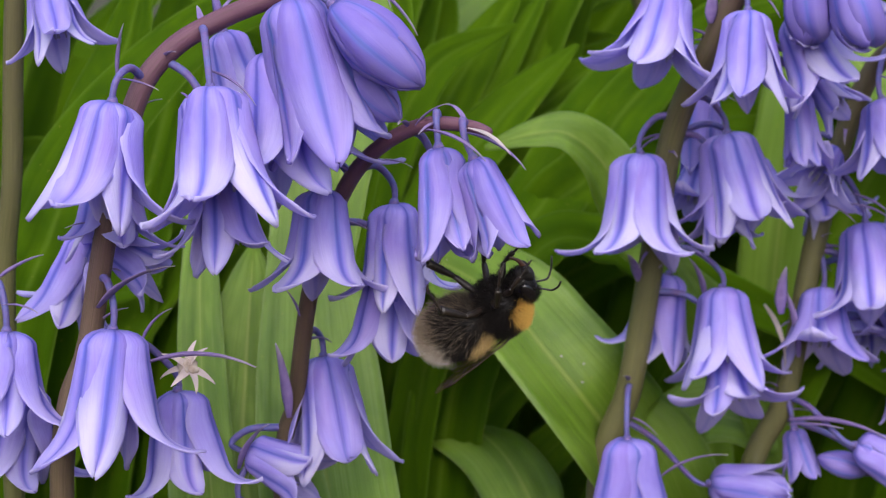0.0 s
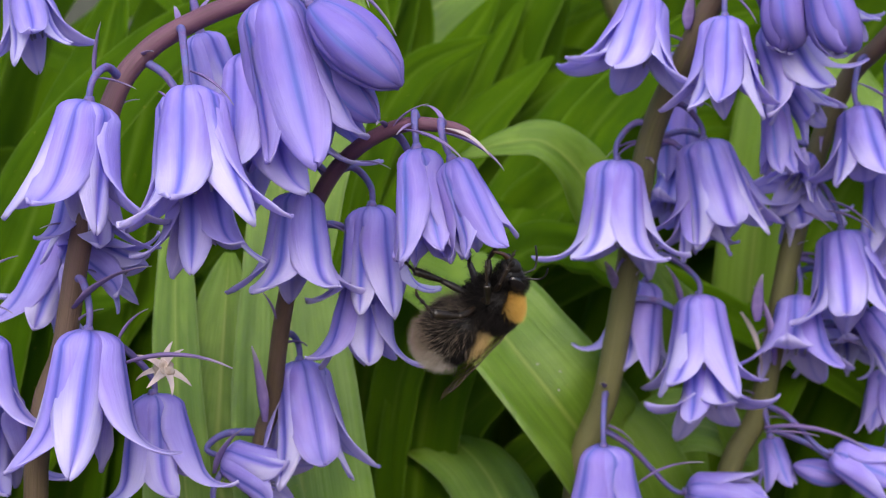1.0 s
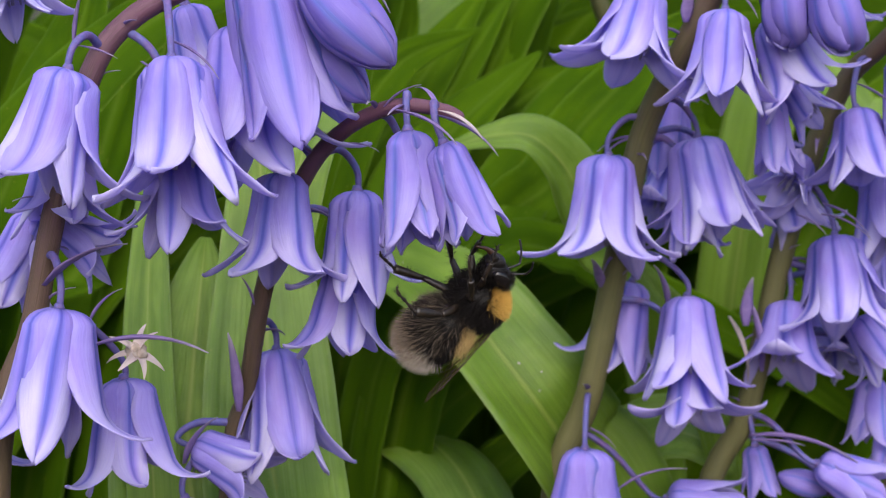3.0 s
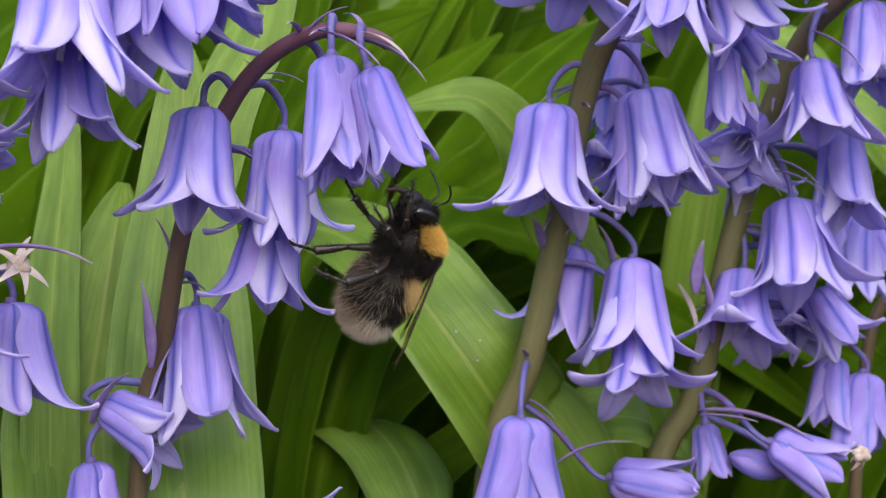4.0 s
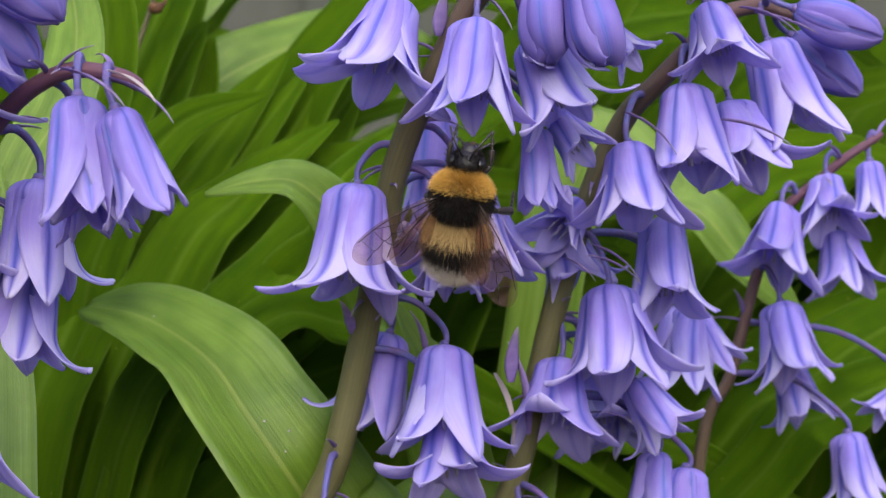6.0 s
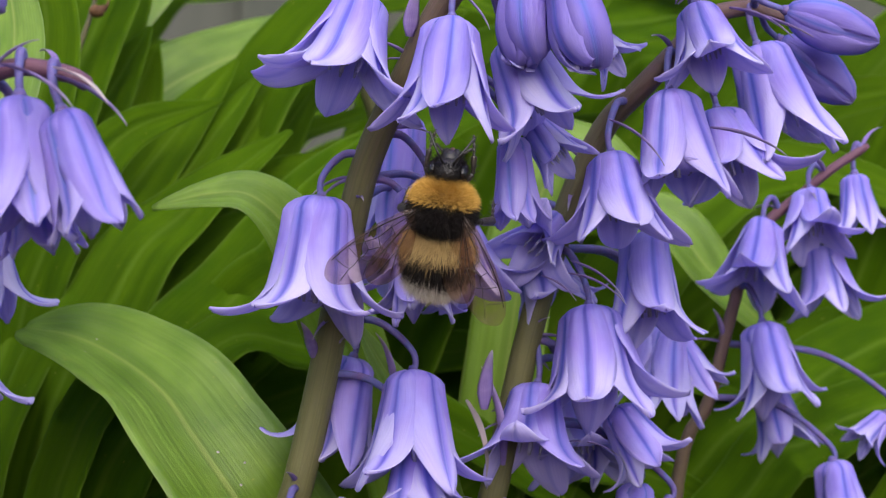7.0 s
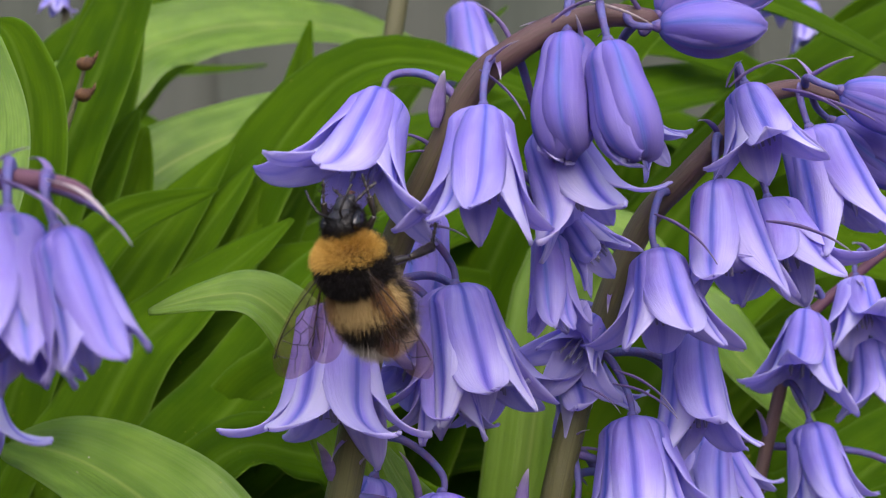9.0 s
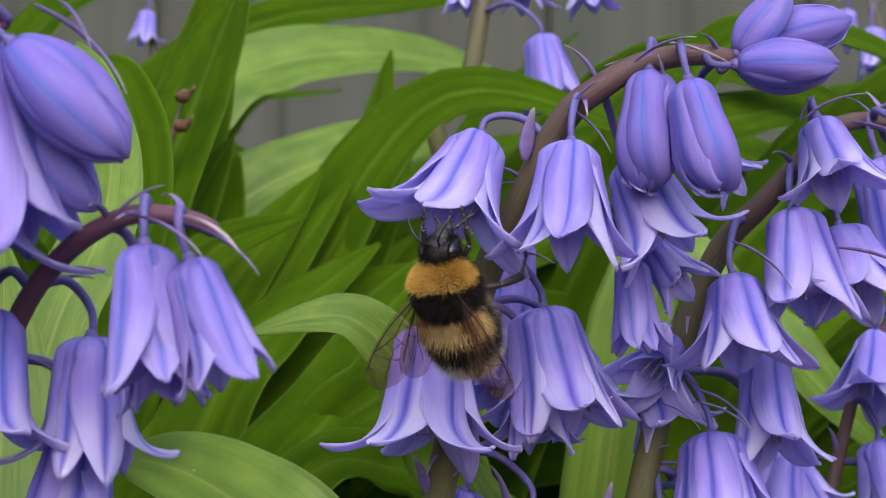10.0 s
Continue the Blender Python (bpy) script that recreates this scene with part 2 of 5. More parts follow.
STEMS = [STEM_RED, STEM_RED, STEM_GREEN, STEM_GREEN, STEM_RED, STEM_PALE, STEM_PALE, STEM_PALE, STEM_PALE, STEM_PALE]
PEDICEL = plain("pedicel_violet", (0.085, 0.095, 0.28), (0.12, 0.07, 0.20), 400.0)
BRACT = bract_material()
BRACT_DRY = plain("bract_papery", (0.55, 0.46, 0.44), (0.68, 0.60, 0.60), 300.0, translucent=0.3)
ANTHER = plain("anther_cream", (0.46, 0.45, 0.50), (0.24, 0.24, 0.40), 900.0)
DRY = plain("withered_petal", (0.50, 0.44, 0.40), (0.30, 0.22, 0.17), 500.0, 0.8, translucent=0.15)
POD = plain("brown_pod", (0.13, 0.065, 0.025), (0.05, 0.024, 0.012), 600.0, 0.8)
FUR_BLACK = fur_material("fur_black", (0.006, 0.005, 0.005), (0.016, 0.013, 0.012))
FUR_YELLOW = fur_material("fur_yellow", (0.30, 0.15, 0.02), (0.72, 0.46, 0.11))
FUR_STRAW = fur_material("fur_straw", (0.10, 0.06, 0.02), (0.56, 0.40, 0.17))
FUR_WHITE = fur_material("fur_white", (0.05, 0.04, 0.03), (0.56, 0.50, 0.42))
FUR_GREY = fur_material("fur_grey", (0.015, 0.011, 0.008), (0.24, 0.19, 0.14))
CHITIN = plain("black_chitin", (0.008, 0.007, 0.007), (0.02, 0.017, 0.016), 900.0, 0.42, 0.4, 0.3)
CHITIN_BROWN = plain("brown_chitin", (0.05, 0.022, 0.012), (0.10, 0.045, 0.02), 900.0, 0.35, 0.5, 0.2)
CHITIN_LEG = plain("leg_chitin", (0.010, 0.008, 0.007), (0.030, 0.021, 0.014), 900.0, 0.34, 0.5, 0.2)
CHITIN_EYE = plain("black_eye", (0.006, 0.005, 0.006), (0.012, 0.010, 0.011), 900.0, 0.16, 0.6, 0.05)
WING = wing_material()
SOIL = plain("dark_soil", (0.03, 0.022, 0.014), (0.075, 0.055, 0.035), 60.0, 0.95, 0.1, 0.9)
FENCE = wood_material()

# ---------------------------------------------------------------- mesh helpers
BASE_Z = 0.27


def mm(p):
    """A point of the plan, in millimetres about the middle of the flowers, in metres."""
    return Vector((p[0] / 1000, p[1] / 1000, p[2] / 1000 + BASE_Z))


def mesh(name, verts, faces, uvs, material, smooth=True):
    me = bpy.data.meshes.new(name)
    me.from_pydata([tuple(v) for v in verts], [], faces)
    if uvs is not None:
        layer = me.uv_layers.new(name="UVMap")
        idx = np.empty(len(me.loops), dtype=np.int32)
        me.loops.foreach_get("vertex_index", idx)
        layer.data.foreach_set("uv", np.asarray(uvs, dtype=np.float32)[idx].ravel())
    me.polygons.foreach_set("use_smooth", [smooth] * len(me.polygons))
    me.materials.append(material)
    me.update()
    return me


def place(name, data, parent=None, m=None, label=""):
    ob = new(name, data)
    ob.parent = parent
    if m is not None:
        ob.matrix_basis = m
    if label:
        ob["label"] = label
    return ob


def shell_arrays(grid, thick):
    """A sheet of n x m points as a closed thin solid: points, faces, uvs (u across, v along)."""
    g = np.asarray(grid, dtype=float)
    n, k = g.shape[:2]
    nor = np.cross(np.gradient(g, axis=0), np.gradient(g, axis=1))
    nor /= np.linalg.norm(nor, axis=2, keepdims=True) + 1e-12
    s = np.linspace(0, 1, k)
    rim = (np.sin(np.pi * np.clip(s, 0.0, 1.0)) ** 0.4)[None, :, None] * 0.85 + 0.15
    off = nor * thick * rim / 2
    pts = np.concatenate([(g + off).reshape(-1, 3), (g - off).reshape(-1, 3)])
    uv1 = np.stack(np.broadcast_arrays(s[None, :], np.linspace(0, 1, n)[:, None]), 2).reshape(-1, 2)
    uvs = np.concatenate([uv1, uv1])
    q = n * k
    faces = []
    for i in range(n - 1):
        for j in range(k - 1):
            a = i * k + j
            faces.append((a, a + 1, a + k + 1, a + k))
            faces.append((q + a, q + a + k, q + a + k + 1, q + a + 1))
    ring = [j for j in range(k)] + [i * k + k - 1 for i in range(1, n)] + [(n - 1) * k + j for j in range(k - 2, -1, -1)] + [i * k for i in range(n - 2, 0, -1)]
    for a, b in zip(ring, ring[1:] + ring[:1]):
        faces.append((b, a, q + a, q + b))
    return pts, faces, uvs


def spline(points, per=6):
    """A smooth line through the points."""
    p = [Vector(q) for q in points]
    p = [p[0] * 2 - p[1]] + p + [p[-1] * 2 - p[-2]]
    out = []
    for i in range(1, len(p) - 2):
        for s in range(per):
            t = s / per
            a, b, c, d = p[i - 1], p[i], p[i + 1], p[i + 2]
            out.append(0.5 * ((2 * b) + (c - a) * t + (2 * a - 5 * b + 4 * c - d) * t * t + (3 * b - a - 3 * c + d) * t ** 3))
    return out + [p[-2]]


def tube_arrays(line, radii, sides=10, first=0):
    """A round bar along the line, closed at both ends."""
    pts, faces, uvs = [], [], []
    side = None
    n = len(line)
    for i, c in enumerate(line):
        tan = (line[min(i + 1, n - 1)] - line[max(i - 1, 0)]).normalized()
        if side is None:
            side = tan.orthogonal().normalized()
        side = (side - tan * side.dot(tan)).normalized()
        up = tan.cross(side)
        r = radii[i]
        for j in range(sides):
            a = 2 * math.pi * j / sides
            pts.append(c + (side * math.cos(a) + up * math.sin(a)) * r)
            uvs.append((abs(2 * j / sides - 1), i / (n - 1)))
    for i in range(n - 1):
        for j in range(sides):
            a, b = first + i * sides + j, first + i * sides + (j + 1) % sides
            faces.append((a, b, b + sides, a + sides))
    faces.append(tuple(first + j for j in reversed(range(sides))))
    faces.append(tuple(first + (n - 1) * sides + j for j in range(sides)))
    return pts, faces, uvs


class Build:
    """Collects several solids into one mesh."""

    def __init__(self):
        self.p, self.f, self.u = [], [], []

    def add(self, pts, faces, uvs):
        k = len(self.p)
        self.p += [tuple(q) for q in pts]
        self.f += [tuple(i + k for i in f) for f in faces]
        self.u += [tuple(q) for q in uvs]

    def tube(self, line, radii, sides=10):
        self.add(*tube_arrays(line, radii, sides))

    def mesh(self, name, material, smooth=True):
        return mesh(name, self.p, self.f, self.u, material, smooth)


def ball(b, centre, radii, cols=20, rows=14, power=1.0):
    pts, faces, uvs = [], [], []
    for i in range(rows + 1):
        lat = math.pi * i / rows
        for j in range(cols):
            lon = 2 * math.pi * j / cols
            pts.append((centre[0] + radii[0] * math.sin(lat) * math.cos(lon), centre[1] + radii[1] * math.cos(lat), centre[2] + radii[2] * math.sin(lat) * math.sin(lon)))
            uvs.append((j / cols, i / rows))
    for i in range(rows):
        for j in range(cols):
            faces.append((i * cols + j, i * cols + (j + 1) % cols, (i + 1) * cols + (j + 1) % cols, (i + 1) * cols + j))
    b.add([tuple(c / 1000 for c in p) for p in pts], faces, uvs)


# ---------------------------------------------------------------- bluebells
KINDS = {  # middle slope, flare at the tip, where the flare begins, width, waist, length along the tepal, pointedness
    "w": (7.5, 128.0, 0.60, 0.375, 0.235, 1.33, 0.66),
    "v": (11.0, 156.0, 0.56, 0.43, 0.235, 1.40, 0.54),
    "m": (7.0, 112.0, 0.64, 0.37, 0.225, 1.23, 0.70),
    "n": (7.0, 55.0, 0.82, 0.39, 0.21, 1.09, 0.62),
    "c": (9.0, -85.0, 0.44, 0.40, 0.195, 1.04, 0.36),
    "b": (6.0, -80.0, 0.42, 0.42, 0.20, 1.10, 0.7),
}


@lru_cache(maxsize=None)
def tepal_mesh(kind, outer, variant):
    """One tepal of a bell of length 1, hanging along -z from the origin, bulging towards +x."""
    rng = random.Random(f"{kind}{outer}{variant}")
    slope, flare, start, width, waist, total, point = KINDS[kind]
    full = flare
    if kind == "c":
        flare *= rng.uniform(0.85, 1.05)
    elif kind != "b":
        flare *= (rng.uniform(0.2, 0.5) if rng.random() < 0.2 else rng.uniform(0.65, 1.15)) if outer else rng.choice((rng.uniform(0.0, 0.3), rng.uniform(0.0, 0.3), rng.uniform(0.4, 0.95)))
    start += rng.uniform(-0.05, 0.06)
    n, k = 26, 13
    line, r, z, hang = [], 0.05, 0.0, 0.0
    for i in range(n):
        s = i / (n - 1)
        if s < 0.2:
            a = s / 0.2 * math.pi / 2
            r, z = 0.045 + (waist - 0.045) * math.sin(a), 0.16 * (1 - math.cos(a))
        else:
            base = slope * (0.75 + 0.6 * s)
            phi = base if s < start else base + (flare - base) * ((s - start) / (1 - start)) ** 1.45
            ds = total / (n - 1)
            steady = slope if s < start else slope + (full * 0.4 - slope) * ((s - start) / (1 - start)) ** 1.25
            hang = (hang or z) + math.cos(radians(steady)) * ds
            r, z = max(r + math.sin(radians(phi)) * ds, 0.012), z + math.cos(radians(phi)) * ds
        if kind == "b":
            r, z = 0.03 + 0.19 * max(math.sin(math.pi * min(s ** 0.82 * 0.985, 1)), 0.0) ** 0.8, s
            r = r if s < 0.9 else r * (1 - (s - 0.9) * 5)
        line.append((s, r, z))
    scale = 1.0 if kind == "b" else 1.0 / hang
    twist, sway = rng.uniform(-0.07, 0.07), rng.uniform(-0.08, 0.08)
    wave, ph = rng.uniform(0.006, 0.016), rng.uniform(0, 6)
    loose = 0.0 if kind == "b" else 1.0
    twist, sway = twist * loose, sway * loose
    ruffle, cup = loose * rng.uniform(0.008, 0.018), loose * rng.uniform(-0.04, 0.06)
    curl = [loose * rng.uniform(-0.02, 0.06) for _ in range(2)]
    grid = np.zeros((n, k, 3))
    for i, (s, r, z) in enumerate(line):
        r, z = r * scale * (1.06 if outer else 0.90), z * scale
        flat = max(0.0, min(1.0, (s - start) / (1 - start)))
        if s < 0.42:
            shape = 0.30 + 0.70 * math.sin(s / 0.42 * math.pi / 2) ** 1.1
        else:
            shape = max(1 - (max(s - 0.43, 0.0) / 0.57) ** 1.9, 0.0) ** point
        w = max(width * shape, 0.02) / 2 if kind != "b" else max(r * 0.80 if outer else r * 0.6, 0.012)
        bend = max(r, 0.17)
        for j in range(k):
            u = 2 * j / (k - 1) - 1
            a = u * w / (bend * 0.80)
            a_y = math.sin(a) * bend * 0.84 * (1 - flat) + u * w * flat
            a_x = (math.cos(a) - 1) * bend * (1.45 + 0.8 * max(0.0, 1 - s / 0.45)) * (1 - 0.75 * flat)
            groove = 0.020 * math.exp(-(u / 0.2) ** 2) - 0.007 * math.exp(-((abs(u) - 0.48) / 0.24) ** 2)
            lip = curl[j > k // 2] * abs(u) ** 4 * s * (1 - flat)
            x = r + a_x - groove * (0.4 + 0.6 * loose) * (1 - 0.6 * flat) * min(s * 5, 1) + lip + wave * math.sin(5 * s + ph + 2 * u) * s
            dz = cup * flat * u * u + wave * u * math.sin(6 * s + ph) + ruffle * (abs(u) ** 3 + 0.25) * flat * math.sin(15 * s + ph * 2 + 3.3 * u)
            grid[i, j] = (x, a_y + twist * s + sway * flat * flat, -z + dz)
    me = mesh("tepal", *shell_arrays(grid, 0.026), PETAL_BUD if kind in "bc" else PETAL_YOUNG if kind == "n" else PETAL if outer else PETAL_INNER)
    me.materials.append(PETAL_LINING)
    quads = 2 * (n - 1) * (k - 1)
    me.polygons.foreach_set("material_index", [i % 2 if i < quads else 0 for i in range(len(me.polygons))])
    return me


@lru_cache(maxsize=None)
def stamen_mesh():
    b = Build()
    for i in range(6):
        a = radians(60 * i + 20)
        d = Vector((math.cos(a), math.sin(a), 0))
        b.tube([d * 0.03, d * 0.10 - Vector((0, 0, 0.4)), d * 0.13 - Vector((0, 0, 0.64))], [0.012, 0.012, 0.01], 6)
        b.tube([d * 0.13 - Vector((0, 0, 0.60)), d * 0.14 - Vector((0, 0, 0.67)), d * 0.13 - Vector((0, 0, 0.76))], [0.010, 0.022, 0.010], 7)
    b.tube([Vector((0, 0, -0.05)), Vector((0.01, 0, -0.5)), Vector((0.02, 0, -0.78))], [0.03, 0.02, 0.02], 7)
    return b.mesh("stamen_ring", ANTHER)


@lru_cache(maxsize=None)
def bract_mesh(variant, dry=False):
    """A thin pointed bract of length 1 along +x, arching."""
    rng = random.Random(variant)
    lift, sag = rng.uniform(0.1, 0.4), rng.uniform(0.15, 0.55)
    n, k = 10, 5
    grid = np.zeros((n, k, 3))
    for i in range(n):
        s = i / (n - 1)
        w = (0.085 * (1 - s) ** 0.75 + 0.006) * min(1.0, 0.35 + 2.4 * s)
        for j in range(k):
            u = 2 * j / (k - 1) - 1
            grid[i, j] = (s * (1 - 0.15 * s), u * w, lift * s - sag * s * s + 0.7 * w * u * u)
    return mesh("bract", *shell_arrays(grid, 0.014), BRACT_DRY if dry else BRACT)


def plant(r0, r1, points, material, label="purple-stemmed bluebell with nodding violet bells", shift=0):
    """A flower stalk: its thing and the line that its bells hang from."""
    foot = Vector(points[0])
    root = Vector((foot.x - 4 + (foot.x % 3) + shift, foot.y + 6, -BASE_Z * 1000))
    mid = foot.lerp(root, 0.5) + Vector((-1, 2, 0))
    line = spline([mm(root), mm(mid)] + [mm(p) for p in points], 6)
    base = new("bluebell")
    base.matrix_basis = Matrix.Translation(mm(root))
    tagged(base, label, "flower", "flowering bluebell stems")
    n = len(line)
    rel = [p - mm(root) for p in line]
    radii = [(r0 + (r1 - r0) * (i / (n - 1)) ** 1.5) / 1000 for i in range(n)]
    radii[-1] *= 0.6
    data = mesh("stem", *tube_arrays(rel, radii, 14), material)
    place("stem", data, base, None, "ridged fleshy stem")
    return base, line, mm(root), {"n": 0}


def bell(owner, kind, top, mouth, fat=1.1, spin=None):
    """One nodding flower with its pedicel, bracts and six tepals. spin: degrees by which its tepals are turned about its axis."""
    base, line, root, count = owner
    count["n"] += 1
    rng = random.Random(f"{top}{mouth}")
    p, q = mm(top), mm(mouth)
    if top[1] == mouth[1]:
        # open bells nod towards the light in front of the plants
        q.y -= (p - q).length * math.tan(radians({"w": rng.uniform(3, 13), "v": rng.uniform(10, 22), "m": rng.uniform(-2, 6)}.get(kind, 0.0)))
    axis = (q - p).normalized()
    length, fat = (q - p).length * (1.07 if kind in "wmv" else 1.02), fat * (1.13 if kind != "b" else 1.08)
    # the joint on the stalk: a little above the flower's top
    aim = p + Vector((0, 0, 0.004)) - axis * 0.002
    joint = min(line, key=lambda s: (s - aim).length)
    up = p - axis * 0.0028
    rise = max(0.0008, 0.10 * (joint - p).length)
    over = p.lerp(joint, 0.45) - axis * 0.0025 + Vector((0, 0, rise))
    bent = spline([p + axis * 0.0012 - p, up - p, over - p, joint - p], 7)
    b = Build()
    m = len(bent)
    radii = [0.00065 if i < 2 else 0.00038 + 0.00024 * (i / m) for i in range(m)]
    b.tube(bent, radii, 9)
    knob = [axis * t for t in (-0.0009, -0.0002, 0.0004, 0.0009)]
    b.tube(knob, [0.0005, 0.0008, 0.0008, 0.0004], 10)
    flower = place("bell_flower", b.mesh("pedicel", PEDICEL), base, Matrix.Translation(p - root),
                   "half-opened violet flower" if kind == "c" else "closed violet flower bud" if kind == "b" else "pale violet bell with dark midribs")
    # its own frame: z up its axis, x towards the open side in front of the plants
    front = (Vector((0, -1, 0)) + axis * axis.y).normalized()
    turn = Matrix((front, front.cross(axis), -axis)).transposed().to_4x4() @ pose(0, 0, 0, 0, 0, (rng.choice((30, 30, -30, -60, -60)) if spin is None else spin) + rng.uniform(-12, 12))
    for i in range(6):
        outer = i % 2
        loose = 0.15 if kind == "b" else 1.0
        lean = pose(0, 0, 0, loose * rng.uniform(-3, 3), loose * rng.uniform(-4, 4), 60 * i + loose * rng.uniform(-8, 8))
        size = length * (1 + loose * rng.uniform(-0.03, 0.04))
        place("tepal", tepal_mesh(kind, outer, rng.randrange(7)), flower, turn @ lean @ Matrix.Diagonal((size * fat, size * fat * rng.uniform(0.94, 1.06), size, 1)))
    if kind in "wmv":
        place("stamen_ring", stamen_mesh(), flower, turn @ Matrix.Scale(length, 4), "pale stamens")
    for i in range(1):
        out = rng.uniform(0, 360)
        size = rng.uniform(0.006, 0.010)
        place("bract", bract_mesh(rng.randrange(6)), flower, Matrix.Translation(joint - p) @ pose(0, 0, 0, 0, rng.uniform(-50, 20), out) @ Matrix.Diagonal((size, size * 0.75, size * 0.8, 1)))
    return flower


s1 = plant(1.7, 1.2, [(-45.5, -87.0, -31.4), (-39.8, -87.0, -3.8), (-36.2, -88.0, 11.3), (-31.5, -88.0, 27.2), (-26.7, -87.0, 33.9), (-19.8, -86.0, 37.8), (-12.2, -86.0, 40.3), (-5.5, -88.0, 41.7)], STEMS[0])
s2 = plant(1.4, 0.8, [(-19.8, -60.0, -39.2), (-15.8, -64.0, -16.3), (-12.6, -70.0, -2.4), (-9.5, -73.0, 6.6), (-5.6, -77.0, 14.2), (-1.7, -81.0, 18.6), (2.8, -85.0, 21.4), (7.6, -88.0, 22.8), (12.8, -89.0, 22.1), (15.3, -89.0, 20.9)], STEMS[1])
s3 = plant(2.4, 1.2, [(27.9, -17.0, -51.8), (34.8, -19.0, -24.1), (38.8, -21.0, -4.7), (42.9, -28.0, 18.1), (49.3, -36.0, 32.8), (53.7, -40.0, 41.0), (57.7, -42.0, 44.3), (62.5, -43.0, 47.0), (68.7, -44.0, 48.2), (74.3, -44.0, 47.7)], STEMS[2])
s4 = plant(2.2, 1.0, [(53.8, -10.0, -54.5), (61.8, -12.0, -28.3), (67.2, -14.0, -2.7), (72.4, -15.0, 15.4), (77.1, -18.0, 26.8), (81.8, -22.0, 32.2), (86.8, -24.0, 37.7), (90.6, -22.0, 42.3), (97.8, -18.0, 44.8), (103.3, -18.0, 43.4)], STEMS[3])
s5 = plant(1.2, 0.7, [(96.2, 30.0, -35.4), (102.1, 28.0, -11.8), (106.0, 27.0, 4.5), (109.4, 26.0, 15.4), (117.0, 25.0, 22.5), (121.3, 24.0, 26.3), (127.7, 24.0, 30.6)], STEMS[4])
s6 = plant(2.2, 1.8, [(44.3, 108.0, 52.6), (48.4, 106.0, 73.8), (52.0, 106.0, 95.5), (54.4, 106.0, 106.4)], STEMS[5], shift=120)
s7 = plant(1.6, 1.4, [(-60.3, -59.0, -15.4), (-55.8, -64.0, 18.7), (-51.8, -69.0, 46.1), (-47.9, -72.0, 52.0)], STEMS[6])
s9 = plant(1.6, 1.2, [(-60.6, -84.0, -31.6), (-58.0, -85.0, -11.1), (-55.3, -86.0, -0.2), (-52.3, -87.0, 4.4)], STEMS[7])
s10 = plant(1.5, 1.2, [(-27.3, 202.0, 51.9), (-29.4, 202.0, 92.1), (-30.8, 202.0, 114.7)], STEMS[8])
s11 = plant(1.5, 1.2, [(158.6, 182.0, 50.4), (158.0, 182.0, 93.8), (154.4, 182.0, 111.3)], STEMS[9])
bell(s1, "w", (-32.9, -94.7, 27.4), (-35.9, -94.7, 13.6), 1.18)
bell(s1, "w", (-19.9, -95.8, 28.5), (-18.8, -95.8, 12.7), 1.12)
bell(s1, "w", (-36.5, -83.0, 19.4), (-36.9, -83.0, 8.3), 1.3)
bell(s1, "w", (-20.4, -88.8, 20.4), (-19.7, -88.8, 6.7), 1.0)
bell(s1, "m", (-39.0, -79.0, 8.5), (-31.5, -79.0, 3.4))
bell(s1, "m", (-42.0, -75.0, 9.0), (-46.8, -75.0, -1.9))
bell(s1, "w", (-35.3, -92.5, -2.2), (-37.0, -92.5, -18.1), 1.1)
bell(s1, "m", (-30.5, -77.3, -13.1), (-29.7, -77.3, -27.1))
bell(s9, "w", (-50.5, -89.0, -2.3), (-50.7, -89.0, -14.5), 1.2)
bell(s9, "m", (-52.9, -76.0, -12.0), (-53.8, -76.0, -24.9))
bell(s7, "w", (-46.2, -74.0, 45.5), (-43.9, -74.0, 35.2))
bell(s1, "m", (-21.5, -75.0, 36.4), (-18.6, -75.0, 25.3))
bell(s1, "n", (-10.0, -88.0, 39.7), (-6.0, -88.0, 19.3), 1.0)
bell(s1, "m", (-13.2, -82.0, 33.1), (-11.9, -82.0, 15.5))
bell(s1, "b", (-4.1, -92.0, 38.5), (6.6, -92.0, 27.9), 1.15)
bell(s1, "b", (-4.0, -86.0, 31.4), (3.0, -86.0, 23.5), 1.1)
bell(s2, "w", (-8.7, -76.7, 14.0), (-9.4, -76.7, 0.8), 1.2)
bell(s2, "w", (-11.9, -61.3, -11.4), (-10.8, -61.3, -26.5), 1.15)
bell(s2, "n", (8.4, -89.8, 19.4), (9.1, -89.8, 6.1), 0.98)
bell(s2, "n", (13.0, -91.6, 17.8), (17.3, -91.6, 6.6), 0.94)
bell(s2, "m", (0.8, -73.4, 11.5), (0.7, -73.4, -1.8))
bell(s2, "m", (-0.5, -69.5, 1.9), (-1.8, -69.5, -10.7))
bell(s2, "n", (8.4, -82.4, 13.6), (10.3, -82.4, 4.3))
bell(s2, "m", (-23.4, -64.0, -24.5), (-13.6, -64.0, -29.0))
bell(s2, "m", (-4.3, -54.0, -42.3), (5.8, -54.0, -41.4))
bell(s2, "m", (-24.6, -66.0, -31.7), (-23.5, -66.0, -42.0))
bell(s3, "m", (37.5, -29.8, 15.2), (37.1, -29.8, -1.7), 1.1)
flower_d = bell(s3, "v", (42.6, -38.3, 40.9), (39.7, -42.4, 28.2), 1.08, -62)
bell(s3, "w", (53.8, -45.8, 36.7), (53.5, -45.8, 23.6), 1.1)
bell(s3, "c", (63.7, -44.2, 45.9), (63.4, -44.2, 29.7), 0.86)
bell(s3, "c", (67.8, -48.7, 43.9), (71.2, -48.7, 29.2), 0.88)
